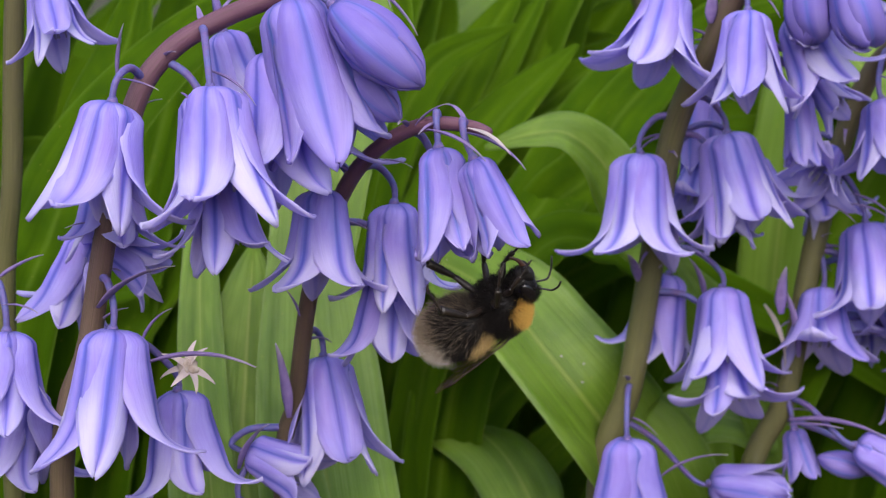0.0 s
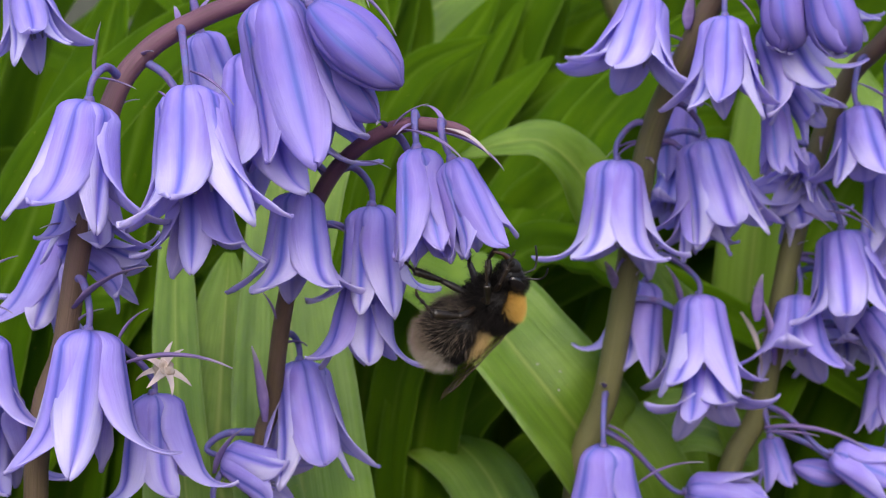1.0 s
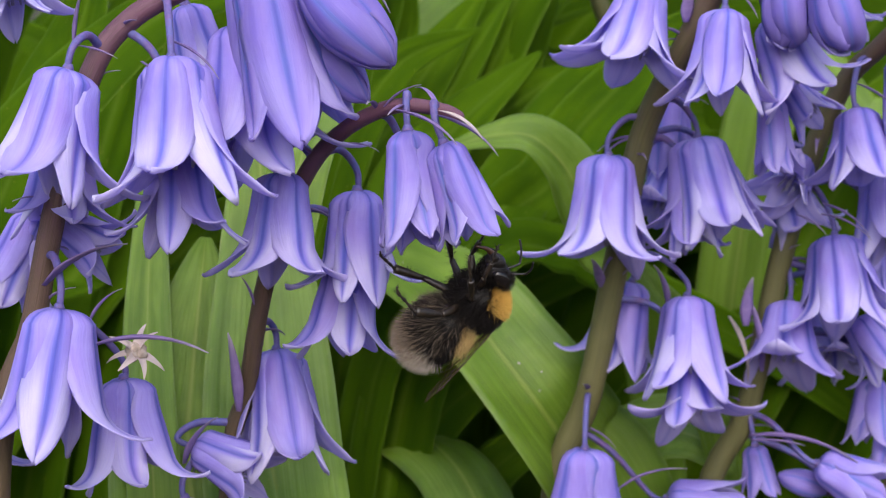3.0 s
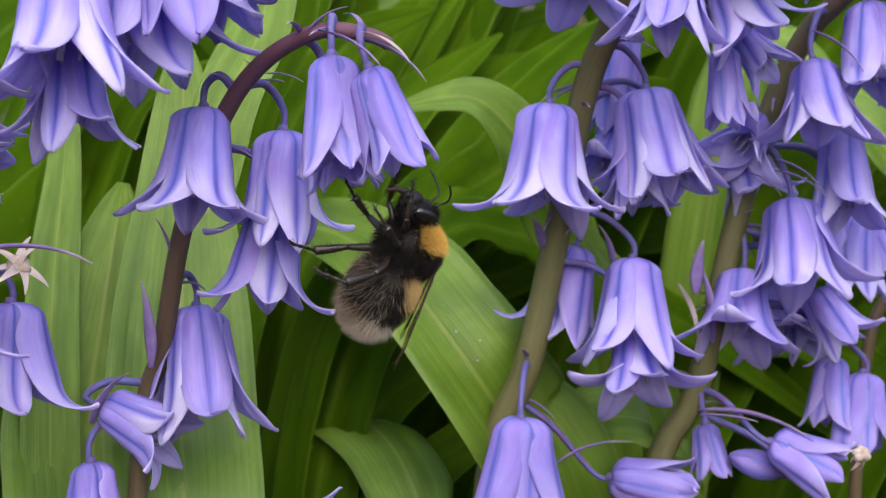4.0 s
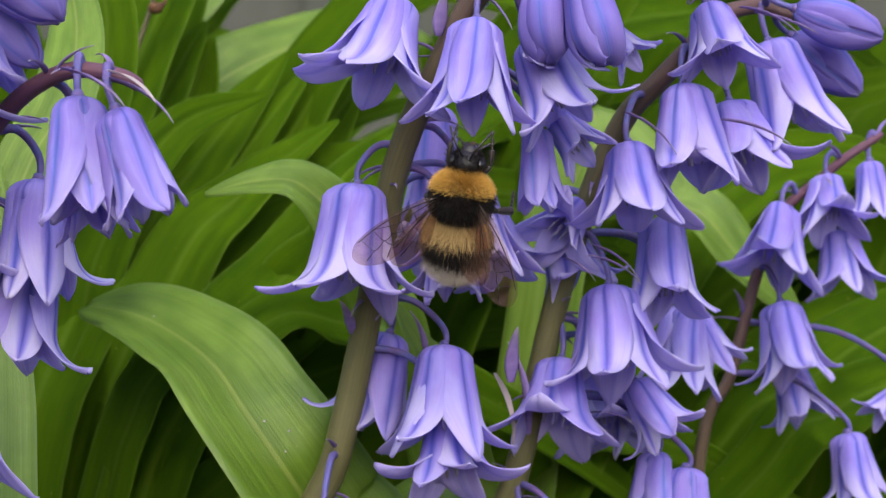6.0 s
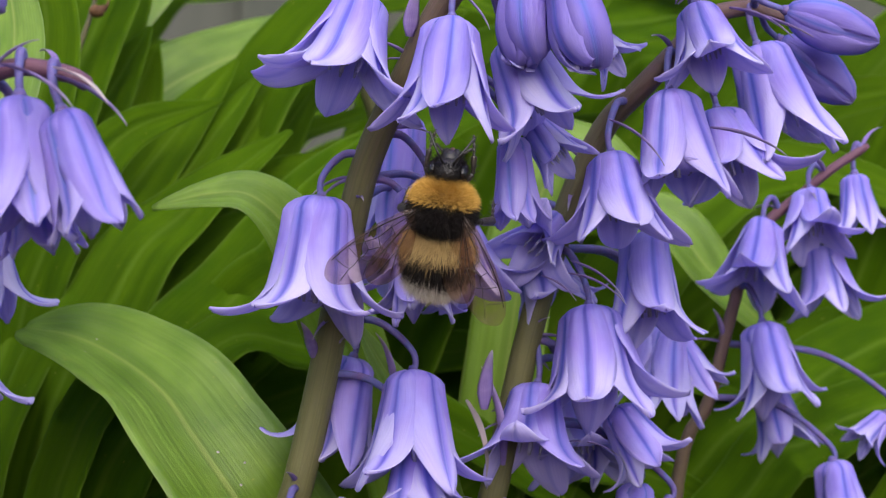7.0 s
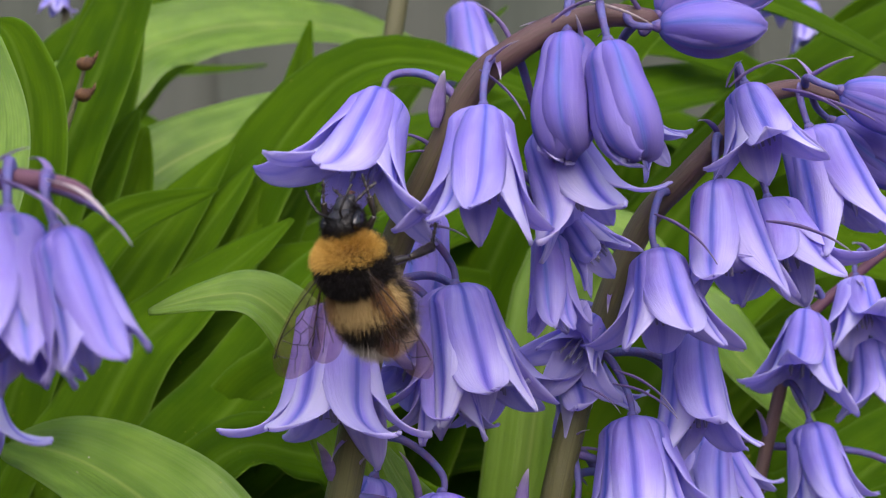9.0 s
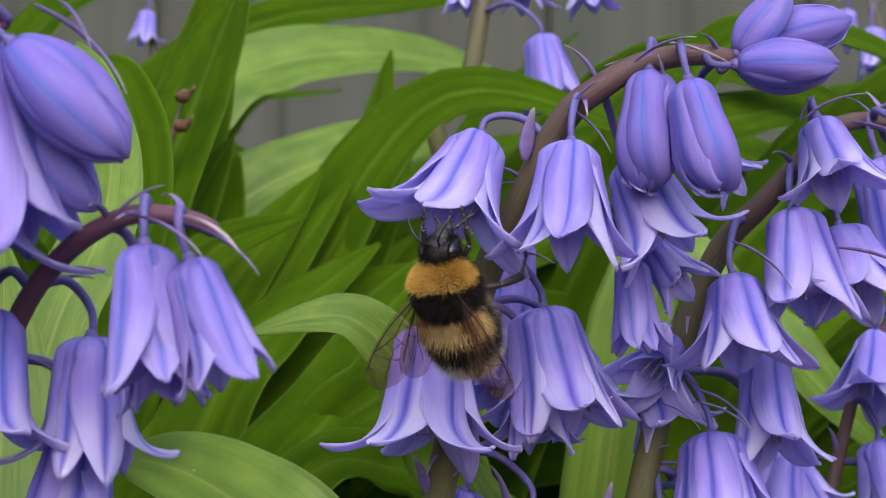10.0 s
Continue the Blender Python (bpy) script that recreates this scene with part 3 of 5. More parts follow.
bell(s3, "m", (61.9, -36.7, 36.0), (67.2, -36.7, 24.1), 1.2)
bell(s3, "m", (66.1, -26.0, 26.5), (70.6, -29.0, 20.1))
bell(s3, "w", (73.2, -30.0, 38.9), (77.4, -30.0, 34.0))
bell(s3, "w", (52.0, -26.6, 17.8), (54.4, -26.6, 3.6), 1.3)
bell(s3, "m", (50.5, -25.1, 11.1), (51.3, -25.1, 0.1))
bell(s3, "w", (50.4, -24.3, -7.9), (50.5, -24.3, -22.4), 1.15)
bell(s3, "v", (48.9, -14.0, 13.6), (46.8, -14.0, 4.5), 1.1)
bell(s3, "n", (49.0, -14.0, 28.7), (48.3, -14.0, 11.6), 0.75)
bell(s3, "v", (56.8, -15.0, 12.8), (59.3, -15.0, 2.9), 1.15)
bell(s3, "m", (42.2, -15.4, -6.2), (39.5, -15.4, -19.5))
bell(s3, "v", (50.9, -22.1, -17.5), (51.1, -22.1, -28.6))
bell(s3, "n", (33.5, -28.8, -31.8), (33.3, -28.8, -49.0))
bell(s4, "v", (70.6, -17.0, 13.7), (65.9, -22.0, 8.4), 1.15)
bell(s4, "w", (67.4, -12.0, 12.1), (71.2, -12.0, 1.6), 1.2)
bell(s4, "v", (76.8, -28.2, 22.1), (78.4, -30.2, 11.2), 1.3)
bell(s4, "w", (75.1, -19.5, 1.5), (76.5, -19.5, -13.3), 1.2)
bell(s4, "w", (83.7, -15.0, 12.0), (84.4, -15.0, -2.0), 1.1)
bell(s4, "w", (79.8, -14.0, -12.8), (85.5, -14.0, -20.7), 1.2)
bell(s4, "m", (91.1, 9.0, -0.9), (89.9, 9.0, -14.1), 1.1)
bell(s4, "m", (93.1, 14.0, -1.7), (97.8, 14.0, -11.0), 1.0)
bell(s4, "v", (68.4, -15.7, -9.6), (66.9, -15.7, -21.2), 1.25)
bell(s4, "v", (74.7, -1.6, -10.9), (76.9, -1.6, -21.5), 1.25)
bell(s4, "v", (80.0, 2.0, -13.5), (82.8, 2.0, -22.4), 1.25)
bell(s4, "v", (87.8, -30.8, 42.4), (90.0, -32.8, 33.3), 1.25)
bell(s4, "m", (84.5, -29.2, 30.7), (85.9, -29.2, 16.6))
bell(s4, "v", (92.6, -22.0, 29.3), (95.0, -24.0, 18.2), 1.25)
bell(s4, "m", (98.8, -20.0, 38.9), (103.6, -20.0, 24.2))
bell(s5, "w", (109.4, 21.5, 0.4), (111.9, 21.5, -12.4), 1.15)
bell(s5, "w", (112.6, 30.0, -10.4), (114.8, 30.0, -20.0), 1.25)
bell(s5, "v", (109.6, 22.5, 17.4), (107.4, 19.5, 5.6), 1.1)
bell(s5, "v", (117.9, 24.0, 22.8), (118.0, 21.0, 13.5), 1.2)
bell(s5, "w", (120.6, 28.0, 13.4), (122.0, 28.0, 2.9), 1.25)
bell(s5, "m", (125.4, 24.0, 25.5), (126.3, 24.0, 16.5))
bell(s3, "b", (74.7, -44.0, 48.4), (81.1, -44.0, 55.9), 1.15)
bell(s3, "b", (76.6, -40.0, 50.0), (89.6, -40.0, 53.7), 1.1)
bell(s3, "b", (74.2, -46.0, 46.6), (86.4, -46.0, 46.6), 1.15)
bell(s4, "b", (102.0, -23.9, 43.4), (114.7, -23.9, 39.4))
bell(s4, "b", (103.3, -15.1, 40.8), (113.6, -15.1, 32.2))
bell(s4, "n", (88.7, -7.8, -26.3), (88.0, -7.8, -39.3))
bell(s4, "n", (84.1, -8.1, -23.8), (83.9, -8.1, -34.6))
bell(s4, "n", (72.5, -20.0, -36.0), (82.7, -20.0, -41.2))
bell(s4, "b", (74.6, -16.0, -41.4), (66.7, -16.0, -38.6))
bell(s4, "n", (62.9, -14.0, -34.1), (64.3, -14.0, -42.2))
bell(s3, "n", (48.0, -17.1, -42.2), (60.5, -17.1, -44.9))
bell(s6, "n", (62.1, 90.0, 80.6), (65.1, 90.0, 66.2))
bell(s6, "m", (47.2, 106.0, 99.0), (46.6, 106.0, 90.0))
bell(s6, "m", (60.7, 111.0, 100.5), (60.7, 111.0, 91.3))
bell(s6, "m", (74.0, 111.0, 101.8), (74.5, 111.0, 91.4))
bell(s3, "n", (63.0, -30.0, 23.9), (63.8, -30.0, 12.5), 0.9)
bell(s10, "m", (-31.4, 200.0, 111.2), (-32.7, 200.0, 102.9))
bell(s11, "m", (154.3, 180.0, 103.5), (155.1, 180.0, 91.9))
bell(s11, "m", (149.3, 185.0, 109.1), (147.6, 185.0, 100.2))
bell(s5, "m", (121.8, 24.0, -22.1), (124.0, 24.0, -34.0))
bell(s5, "m", (132.3, 30.0, -14.5), (127.3, 30.0, -19.6))


def long_bract(owner, foot, tip, broad=1.0, dry=False):
    """A long bract on a stalk, from its foot to its tip."""
    base, line, root, count = owner
    a, b = mm(foot), mm(tip)
    d = b - a
    turn = d.to_track_quat("X", "Z").to_matrix().to_4x4()
    size, broad = d.length * 1.12, broad * 0.8 if broad < 1.5 or broad >= 2 else 1.1
    rng = random.Random(f"{foot}")
    place("bract", bract_mesh(rng.randrange(6), dry), base, Matrix.Translation(a - root) @ turn @ Matrix.Diagonal((size, size * 1.0 * broad, size * 0.6, 1)), "papery white bract" if dry else "")


long_bract(s2, (12.3, -93.0, 22.0), (18.6, -95.0, 19.8), 2.8, True)
long_bract(s2, (7.2, -94.0, 22.1), (15.4, -96.0, 18.5), 2.0)
long_bract(s2, (12.2, -92.0, 21.4), (20.3, -94.0, 16.7), 1.8)
long_bract(s2, (5.4, -88.0, 22.6), (10.2, -90.0, 25.8), 0.8)
long_bract(s2, (-1.6, -80.0, 18.3), (-3.1, -82.0, 19.9), 0.8, True)
long_bract(s2, (-0.4, -82.0, 18.0), (4.8, -84.0, 17.5), 0.8)
long_bract(s2, (-16.6, -68.0, -18.9), (-17.5, -70.0, -7.1), 1.3)
long_bract(s2, (-13.6, -72.0, -3.7), (-14.8, -74.0, 1.0), 0.8)
long_bract(s2, (-24.5, -66.0, -26.5), (-19.9, -68.0, -18.8), 2.0)
long_bract(s1, (-31.5, -92.0, -6.8), (-16.4, -94.0, -3.8), 0.8)
long_bract(s1, (-37.0, -92.0, 0.9), (-27.5, -94.0, 8.8), 2.2)
long_bract(s1, (-33.1, -90.0, 30.6), (-31.9, -92.0, 38.5), 0.6)
long_bract(s1, (-31.8, -94.0, 30.5), (-26.2, -96.0, 28.8), 1.0)
long_bract(s1, (-23.2, -98.0, 28.3), (-18.7, -100.0, 23.2), 1.0)
long_bract(s1, (-21.0, -92.0, 31.1), (-13.4, -94.0, 27.9), 0.9)
long_bract(s1, (-32.2, -90.0, -4.4), (-27.6, -92.0, 1.2), 0.8)
long_bract(s1, (-49.8, -92.0, 1.8), (-44.3, -94.0, 1.5), 1.0)
long_bract(s3, (53.6, -44.0, 41.5), (59.6, -46.0, 36.2), 2.4)
long_bract(s3, (48.7, -40.0, 35.5), (49.6, -42.0, 42.2), 2.6)
long_bract(s3, (61.7, -46.0, 46.8), (68.2, -48.0, 51.3), 1.2)
long_bract(s3, (65.6, -46.0, 49.3), (73.4, -48.0, 46.3), 0.7, True)
long_bract(s3, (54.0, -44.0, 41.5), (57.2, -46.0, 45.7), 1.0)
long_bract(s3, (65.8, -44.0, 41.6), (64.9, -46.0, 48.3), 1.0)
long_bract(s4, (75.5, -34.0, 26.1), (84.4, -36.0, 21.6), 0.9)
long_bract(s4, (70.9, -30.0, 5.7), (79.2, -32.0, 2.2), 1.3)
long_bract(s4, (84.0, -38.0, 41.0), (90.8, -40.0, 46.1), 0.8)
long_bract(s4, (83.7, -38.0, 41.0), (85.0, -40.0, 44.3), 0.9)
long_bract(s4, (94.7, -30.0, 41.6), (104.2, -32.0, 38.2), 1.2)
long_bract(s4, (92.5, -30.0, 42.3), (101.6, -32.0, 38.5), 1.2)
long_bract(s3, (38.9, -24.0, -39.4), (49.1, -26.0, -32.7), 0.5)
long_bract(s3, (47.8, -20.0, -10.1), (45.7, -22.0, -1.9), 1.8)
long_bract(s3, (36.7, -22.0, -6.2), (35.6, -24.0, -0.5), 2.5)
long_bract(s4, (63.3, -18.0, -20.8), (60.7, -20.0, -6.1), 1.0)
long_bract(s4, (61.1, -20.0, -31.2), (79.6, -22.0, -33.6), 0.7)
long_bract(s4, (61.1, -20.0, -32.0), (70.4, -22.0, -32.5), 1.0)
long_bract(s4, (60.6, -20.0, -13.0), (61.1, -22.0, -4.1), 2.0)
long_bract(s5, (86.9, 20.0, -3.4), (91.4, 18.0, -4.5), 0.8)
long_bract(s4, (58.2, -16.0, -11.8), (62.0, -18.0, -22.7), 1.4, True)
long_bract(s4, (67.7, -26.0, 5.5), (72.7, -28.0, 2.3), 1.6)
long_bract(s4, (71.1, -30.0, 7.4), (79.1, -32.0, 2.6), 1.4)
long_bract(s4, (89.2, -34.0, 25.3), (100.1, -36.0, 22.8), 0.9)
long_bract(s4, (72.7, -14.0, -17.6), (80.4, -16.0, -18.6), 1)
long_bract(s1, (-3.0, -88.0, 43.2), (7.8, -90.0, 35.0), 0.8)
long_bract(s1, (-1.0, -90.0, 43.8), (4.6, -92.0, 39.0), 1.0)


def withered(owner, at, size, droop=0):
    """A spent flower: a dry star of shrivelled tepals round a seed head."""
    base, line, root, count = owner
    b = Build()
    for i in range(5):
        d = Vector((math.cos(i * 1.05), math.sin(i * 1.05), 0.3)) * 0.0008
        b.tube([d * 0.2, d, d * 1.8], [0.0007, 0.0009, 0.0003], 8)
    head = place("seed_head", b.mesh("seed_head", DRY), base, Matrix.Translation(mm(at) - root) @ pose(0, 0, 0, 60, 20, 0), "dry brown withered flower")
    rng = random.Random(4)
    for i in range(7):
        place("dry_tepal", bract_mesh(rng.randrange(6), True), head, pose(0, 0, 0, rng.uniform(-40, 40), rng.uniform(-75, 25) + droop, i * 51 + rng.uniform(-15, 15)) @ Matrix.Diagonal((size / 1000, size / 550, size / 1000, 1)))


withered(s1, (-26.6, -88.0, -8.2), 4.6)
withered(s4, (85.4, -24.0, -37.3), 3.2, 60)


# ---------------------------------------------------------------- leaves


def leaf(points, width, roll, sort, across=None):
    """A strap leaf along the points: channelled, ribbed, narrowing to its tip. roll: degrees about its length."""
    pts = [mm(p) for p in points]
    if sort != "t":
        # the leaf's lower part, down to the soil
        back = (pts[0] - pts[1]).normalized()
        low = pts[0] + back * 0.03 + Vector((0, 0.004, -0.03))
        pts = [Vector((low.x + back.x * 0.03, low.y + 0.015, 0.004)), low] + pts
    if sort in "cd" and points[-1][2] < 30:
        # the blade runs on past the clump, arching over
        way = (pts[-1] - pts[-2]).normalized()
        pts.append(pts[-1] + way * 0.030 + Vector((0.008, 0.004, -0.006)))
        pts.append(pts[-1] + way * 0.025 + Vector((0.014, 0.004, -0.016)))
    line = spline(pts, 8)
    n, k = len(line), 13
    rng = random.Random(f"{points[0]}{width}")
    grid = np.zeros((n, k, 3))
    lie = sum((line[i + 1] - line[i]).cross(Vector((0, -1, 0.15))).z for i in range(n - 1))
    roll = -abs(roll) if lie > 0 else abs(roll)
    ph, wob = rng.uniform(0, 6), rng.uniform(0.02, 0.06)
    for i, c in enumerate(line):
        s = i / (n - 1)
        tan = (line[min(i + 1, n - 1)] - line[max(i - 1, 0)]).normalized()
        side = tan.cross(Vector((0, -1, 0.15))).normalized()
        if across:
            side = (Vector(across) - tan * tan.dot(Vector(across))).normalized()
        nor = side.cross(tan).normalized()
        a = radians(roll + 8 * math.sin(2.5 * s + ph))
        side, nor = side * math.cos(a) + nor * math.sin(a), nor * math.cos(a) - side * math.sin(a)
        w = width / 2000 * (0.80 + 0.20 * math.sin(math.pi * min(s * 1.3, 1)))
        turn_in = 0.86 if across else 0.70 if sort in "bcd" else 0.62 if sort == "f" else 0.62 if sort == "l" else 0.74 if sort in "ap" else 0.55 if sort != "t" else 0.45
        if s > turn_in:
            w *= max(1 - ((s - turn_in) / (1.01 - turn_in)) ** 1.7, 0.0) ** (0.55 if sort == "f" else 0.75 if sort in "lap" else 0.9)
        w = max(w, 0.0004)
        for j in range(k):
            u = 2 * j / (k - 1) - 1
            fold = abs(u) ** (1.0 if sort == "f" else 1.3) * (0.34 if sort == "f" else 0.22) * w + wob * w * math.sin(9 * s + 3 * u + ph) * u + 0.03 * w * math.cos(u * 14)
            grid[i, j] = c + side * (u * w) + nor * fold
    origin = Vector(grid[0, k // 2])
    pts2, faces, uvs = shell_arrays(grid - np.array(origin), 0.0007)
    uvs[:, 1] *= (line[0] - line[-1]).length / 0.1
    # leaves that catch the sky get the copy with that light in its colour
    ob = place("bluebell_leaf", mesh("leaf", pts2, faces, uvs, LEAF_PALE_LIT if sort in "flpa" else LEAF), None, Matrix.Translation(origin))
    rib = [Vector(g[k // 2]) - origin + Vector((0, 0.00015, -0.0001)) for g in grid]
    place("midrib", mesh("midrib", *tube_arrays(rib, [0.0006 * (1 - 0.8 * i / n) for i in range(n)], 6), LEAF_PALE_LIT if sort in "flpa" else LEAF), ob)
    if sort == "f":
        rng2 = random.Random(9)
        for i in range(5):
            gi, gj = rng2.randrange(int(n * 0.45), n - 3), rng2.randrange(2, k - 2)
            at = Vector(grid[gi, gj]) - origin
            b = Build()
            ball(b, (0, 0, 0), (rng2.uniform(0.12, 0.35), rng2.uniform(0.12, 0.25), 0.15), 7, 5)
            place("speck", b.mesh("speck", BRACT_DRY), ob, Matrix.Translation(at + Vector((0, -0.0003, 0.0002))), "pale speck of debris")
    labels = {"f": "broad glossy green strap leaf bent over near its tip", "a": "arching green strap leaf", "l": "upright strap leaf, sheen and backlight painted in as pale green",
              "b": "long green strap leaf in the thicket", "p": "strap leaf arching over the thicket, sky sheen painted in pale", "c": "dark green strap leaf behind the flowers", "d": "shaded green strap leaf", "t": "deep green strap leaf low in the thicket"}
    return tagged(ob, labels[sort], "leaf", "strap leaves")


leaf([(39.5, -8.0, -48.0), (31.8, -12.0, -35.5), (25.2, -15.0, -25.5), (19.6, -12.0, -18.2), (14.3, -6.0, -11.9), (7.2, 2.0, -7.2), (-1.3, 12.0, -3.8), (-11.1, 26.0, -2.4)], 25, 30, "f")
leaf([(-13.9, 36.0, -58.0), (-9.7, 32.0, -46.5), (-3.2, 25.0, -39.0), (4.1, 16.0, -36.6), (10.8, 6.0, -39.4), (15.8, -2.0, -45.8), (18.7, -6.0, -53.6)], 19, 4, "a", (1, 0.25, 0.15))
leaf([(43.3, 28.0, -9.5), (39.0, 20.0, -1.3), (35.9, 14.0, 5.6), (31.9, 10.0, 13.2), (26.0, 6.0, 18.3), (19.7, 6.0, 18.4), (11.0, 8.0, 16.5)], 13, 34, "l")
leaf([(-23.7, -58.0, -47.2), (-26.9, -50.0, -29.2), (-27.5, -40.0, -15.9), (-26.6, -30.0, 3.0)], 25, 12, "l")
leaf([(-12.4, -56.0, -47.3), (-14.7, -48.0, -29.1), (-16.0, -40.0, -14.2), (-17.5, -30.0, 6.0), (-19.0, -24.0, 26.0)], 22, 12, "l")
leaf([(-12.9, -28.0, 8.7), (-7.5, -20.0, 27.0), (-7.0, -12.0, 39.3), (-10.6, -4.0, 51.5), (-14.8, 4.0, 59.6)], 10, 10, "l")
leaf([(54.3, 2.0, -21.3), (51.2, 0.0, -13.9), (46.6, -2.0, -7.5), (42.9, -2.0, -1.2)], 7, 30, "l")
leaf([(38.9, 16.0, -49.5), (46.9, 12.0, -37.7), (54.8, 8.0, -36.2), (62.0, 6.0, -42.2)], 18, 35, "a")
leaf([(-9.9, 136.0, 72.9), (4.5, 146.0, 85.3), (22.5, 156.0, 90.5), (41.5, 166.0, 91.4), (64.3, 176.0, 86.2)], 21, 30, "p")
leaf([(-11.9, 96.0, 31.4), (1.7, 106.0, 48.6), (16.3, 116.0, 58.2), (30.7, 126.0, 64.0), (48.5, 136.0, 64.2)], 21, 25, "p")
leaf([(19.5, 136.0, 27.2), (26.9, 141.0, 59.7), (32.2, 146.0, 89.5)], 13, 0, "b")
leaf([(-21.9, 76.0, 17.0), (-11.0, 86.0, 49.3), (-5.8, 96.0, 74.9), (-3.2, 96.0, 96.0)], 20, 10, "b")
leaf([(-14.5, 66.0, 31.0), (-3.1, 71.0, 66.6), (4.7, 76.0, 90.7)], 19, -15, "b")
leaf([(-0.7, 56.0, 4.2), (10.3, 66.0, 26.9), (24.4, 78.0, 49.5)], 13, 20, "b")
leaf([(9.2, 70.0, 6.4), (18.2, 74.0, 29.6), (27.6, 81.0, 48.8)], 14, -20, "b")
leaf([(-10.8, 186.0, 77.5), (4.1, 196.0, 95.6), (18.4, 206.0, 119.2)], 12, 20, "b")
leaf([(86.6, 126.0, 62.8), (109.9, 136.0, 72.0), (131.8, 146.0, 76.8), (154.7, 156.0, 82.2)], 17, 30, "b")
leaf([(-18.1, 46.0, -5.3), (-10.4, 66.0, 17.3), (-3.1, 86.0, 40.8), (1.9, 91.0, 56.2)], 20, 15, "c")
leaf([(-6.9, 76.0, 2.9), (11.7, 96.0, 32.5), (28.1, 106.0, 45.2), (39.4, 111.0, 52.9)], 22, 35, "c")
leaf([(10.3, 26.0, -12.6), (22.2, 46.0, 4.6), (39.0, 66.0, 25.8)], 17, -20, "c")
leaf([(18.4, 26.0, -6.3), (32.0, 36.0, -4.4), (43.3, 41.0, -9.9)], 13, 30, "c")
leaf([(-23.4, 66.0, -63.6), (-10.8, 66.0, -38.7), (-0.1, 70.0, -19.6), (6.7, 74.0, -6.4)], 17, 20, "c")
leaf([(-15.6, 76.0, -66.3), (-1.4, 76.0, -40.8), (12.1, 78.0, -23.6), (30.4, 82.0, -13.3)], 17, -20, "c")
leaf([(-20.5, 40.0, -57.7), (-12.2, 44.0, -36.3), (-4.8, 50.0, -19.6), (1.9, 56.0, -5.5)], 13, 15, "b")
leaf([(-6.5, 44.0, -57.9), (0.0, 48.0, -38.4), (6.7, 54.0, -22.6), (14.8, 60.0, -7.3)], 14, 20, "b")
leaf([(1.5, 30.0, -49.0), (8.1, 32.0, -37.1), (16.9, 36.0, -30.1), (27.0, 40.0, -27.0)], 12, 25, "b")
leaf([(11.5, 34.0, -58.3), (18.3, 36.0, -48.3), (27.3, 40.0, -42.4), (37.7, 44.0, -39.4)], 11, 20, "b")
leaf([(-60.9, -4.0, 16.4), (-53.5, 1.0, 36.5), (-49.4, 6.0, 52.9)], 14, 10, "c")
leaf([(-72.5, -14.0, -14.5), (-65.0, -14.0, 5.2), (-57.2, -9.0, 21.5)], 17, 20, "c")
leaf([(-19.9, 46.0, -48.7), (-17.6, 46.0, -17.6), (-13.4, 48.0, 8.6)], 14, 0, "c")
leaf([(96.3, 56.0, 19.1), (108.4, 56.0, 9.3), (121.7, 60.0, -2.5)], 17, 30, "p")
leaf([(108.7, 66.0, -25.2), (123.3, 66.0, -14.8), (143.5, 70.0, -2.2)], 20, 40, "c")
leaf([(114.0, 46.0, -27.6), (123.8, 46.0, -19.9), (136.3, 48.0, -14.0)], 14, 30, "c")
leaf([(0.8, 46.0, 3.5), (11.8, 56.0, 19.7), (30.0, 66.0, 36.1)], 17, 25, "d")
leaf([(-10.1, 56.0, 3.6), (2.8, 66.0, 27.4), (18.9, 76.0, 51.0)], 17, -10, "d")
leaf([(13.4, 46.0, -15.2), (21.7, 46.0, -4.7), (34.7, 52.0, 4.2)], 17, 20, "d")
leaf([(19.6, 46.0, -3.5), (31.0, 46.0, 8.9), (38.9, 50.0, 21.8)], 14, 10, "d")
leaf([(-30.9, -56.0, -33.3), (-33.7, -44.0, -13.0), (-35.1, -32.0, 6.0), (-36.0, -26.0, 22.0)], 8, 12, "l")
leaf([(-4.0, 60.0, -7.8), (5.4, 66.0, 8.3), (22.5, 74.0, 23.3), (37.4, 80.0, 33.5)], 23, 20, "d")
leaf([(-13.6, 70.0, 8.4), (-3.4, 80.0, 23.6), (10.8, 90.0, 39.9)], 22, 25, "d")
leaf([(-18.7, 60.0, 9.5), (-11.0, 70.0, 30.7), (1.6, 80.0, 57.7)], 22, 15, "d")
leaf([(-1.3, 50.0, -9.8), (12.0, 58.0, 4.0), (26.4, 64.0, 13.4)], 22, 20, "d")
leaf([(3.2, 70.0, -4.7), (17.9, 84.0, 21.8), (34.8, 96.0, 50.9)], 23, 10, "d")
leaf([(-14.6, 2.0, 9.3), (-7.4, 8.0, 30.6), (-7.0, 14.0, 45.6), (-10.4, 18.0, 56.6), (-14.4, 22.0, 61.4)], 12, 10, "d")

thicket = random.Random(23)
for i in range(190):
    x, y = thicket.uniform(-260, 250), thicket.uniform(64, 400)
    tilt = min(thicket.gauss(0.58, 0.3), 0.92)
    tall = thicket.uniform(230, 345) + y * 0.06
    droop = thicket.uniform(-40, 40)
    foot = (x, y, -265)
    p1 = (x + tilt * 45, y - 4, -265 + tall * 0.40)
    p2 = (x + tilt * 120, y - thicket.uniform(-5, 20), -265 + tall * 0.78)
    p3 = (x + tilt * 200, y - thicket.uniform(-5, 30), -265 + tall - droop * 0.2)
    p4 = (x + tilt * 280 + 10, y - thicket.uniform(0, 30), -265 + tall - droop)
    leaf([foot, p1, p2, p3, p4], thicket.uniform(19, 31), thicket.uniform(5, 50), "t")


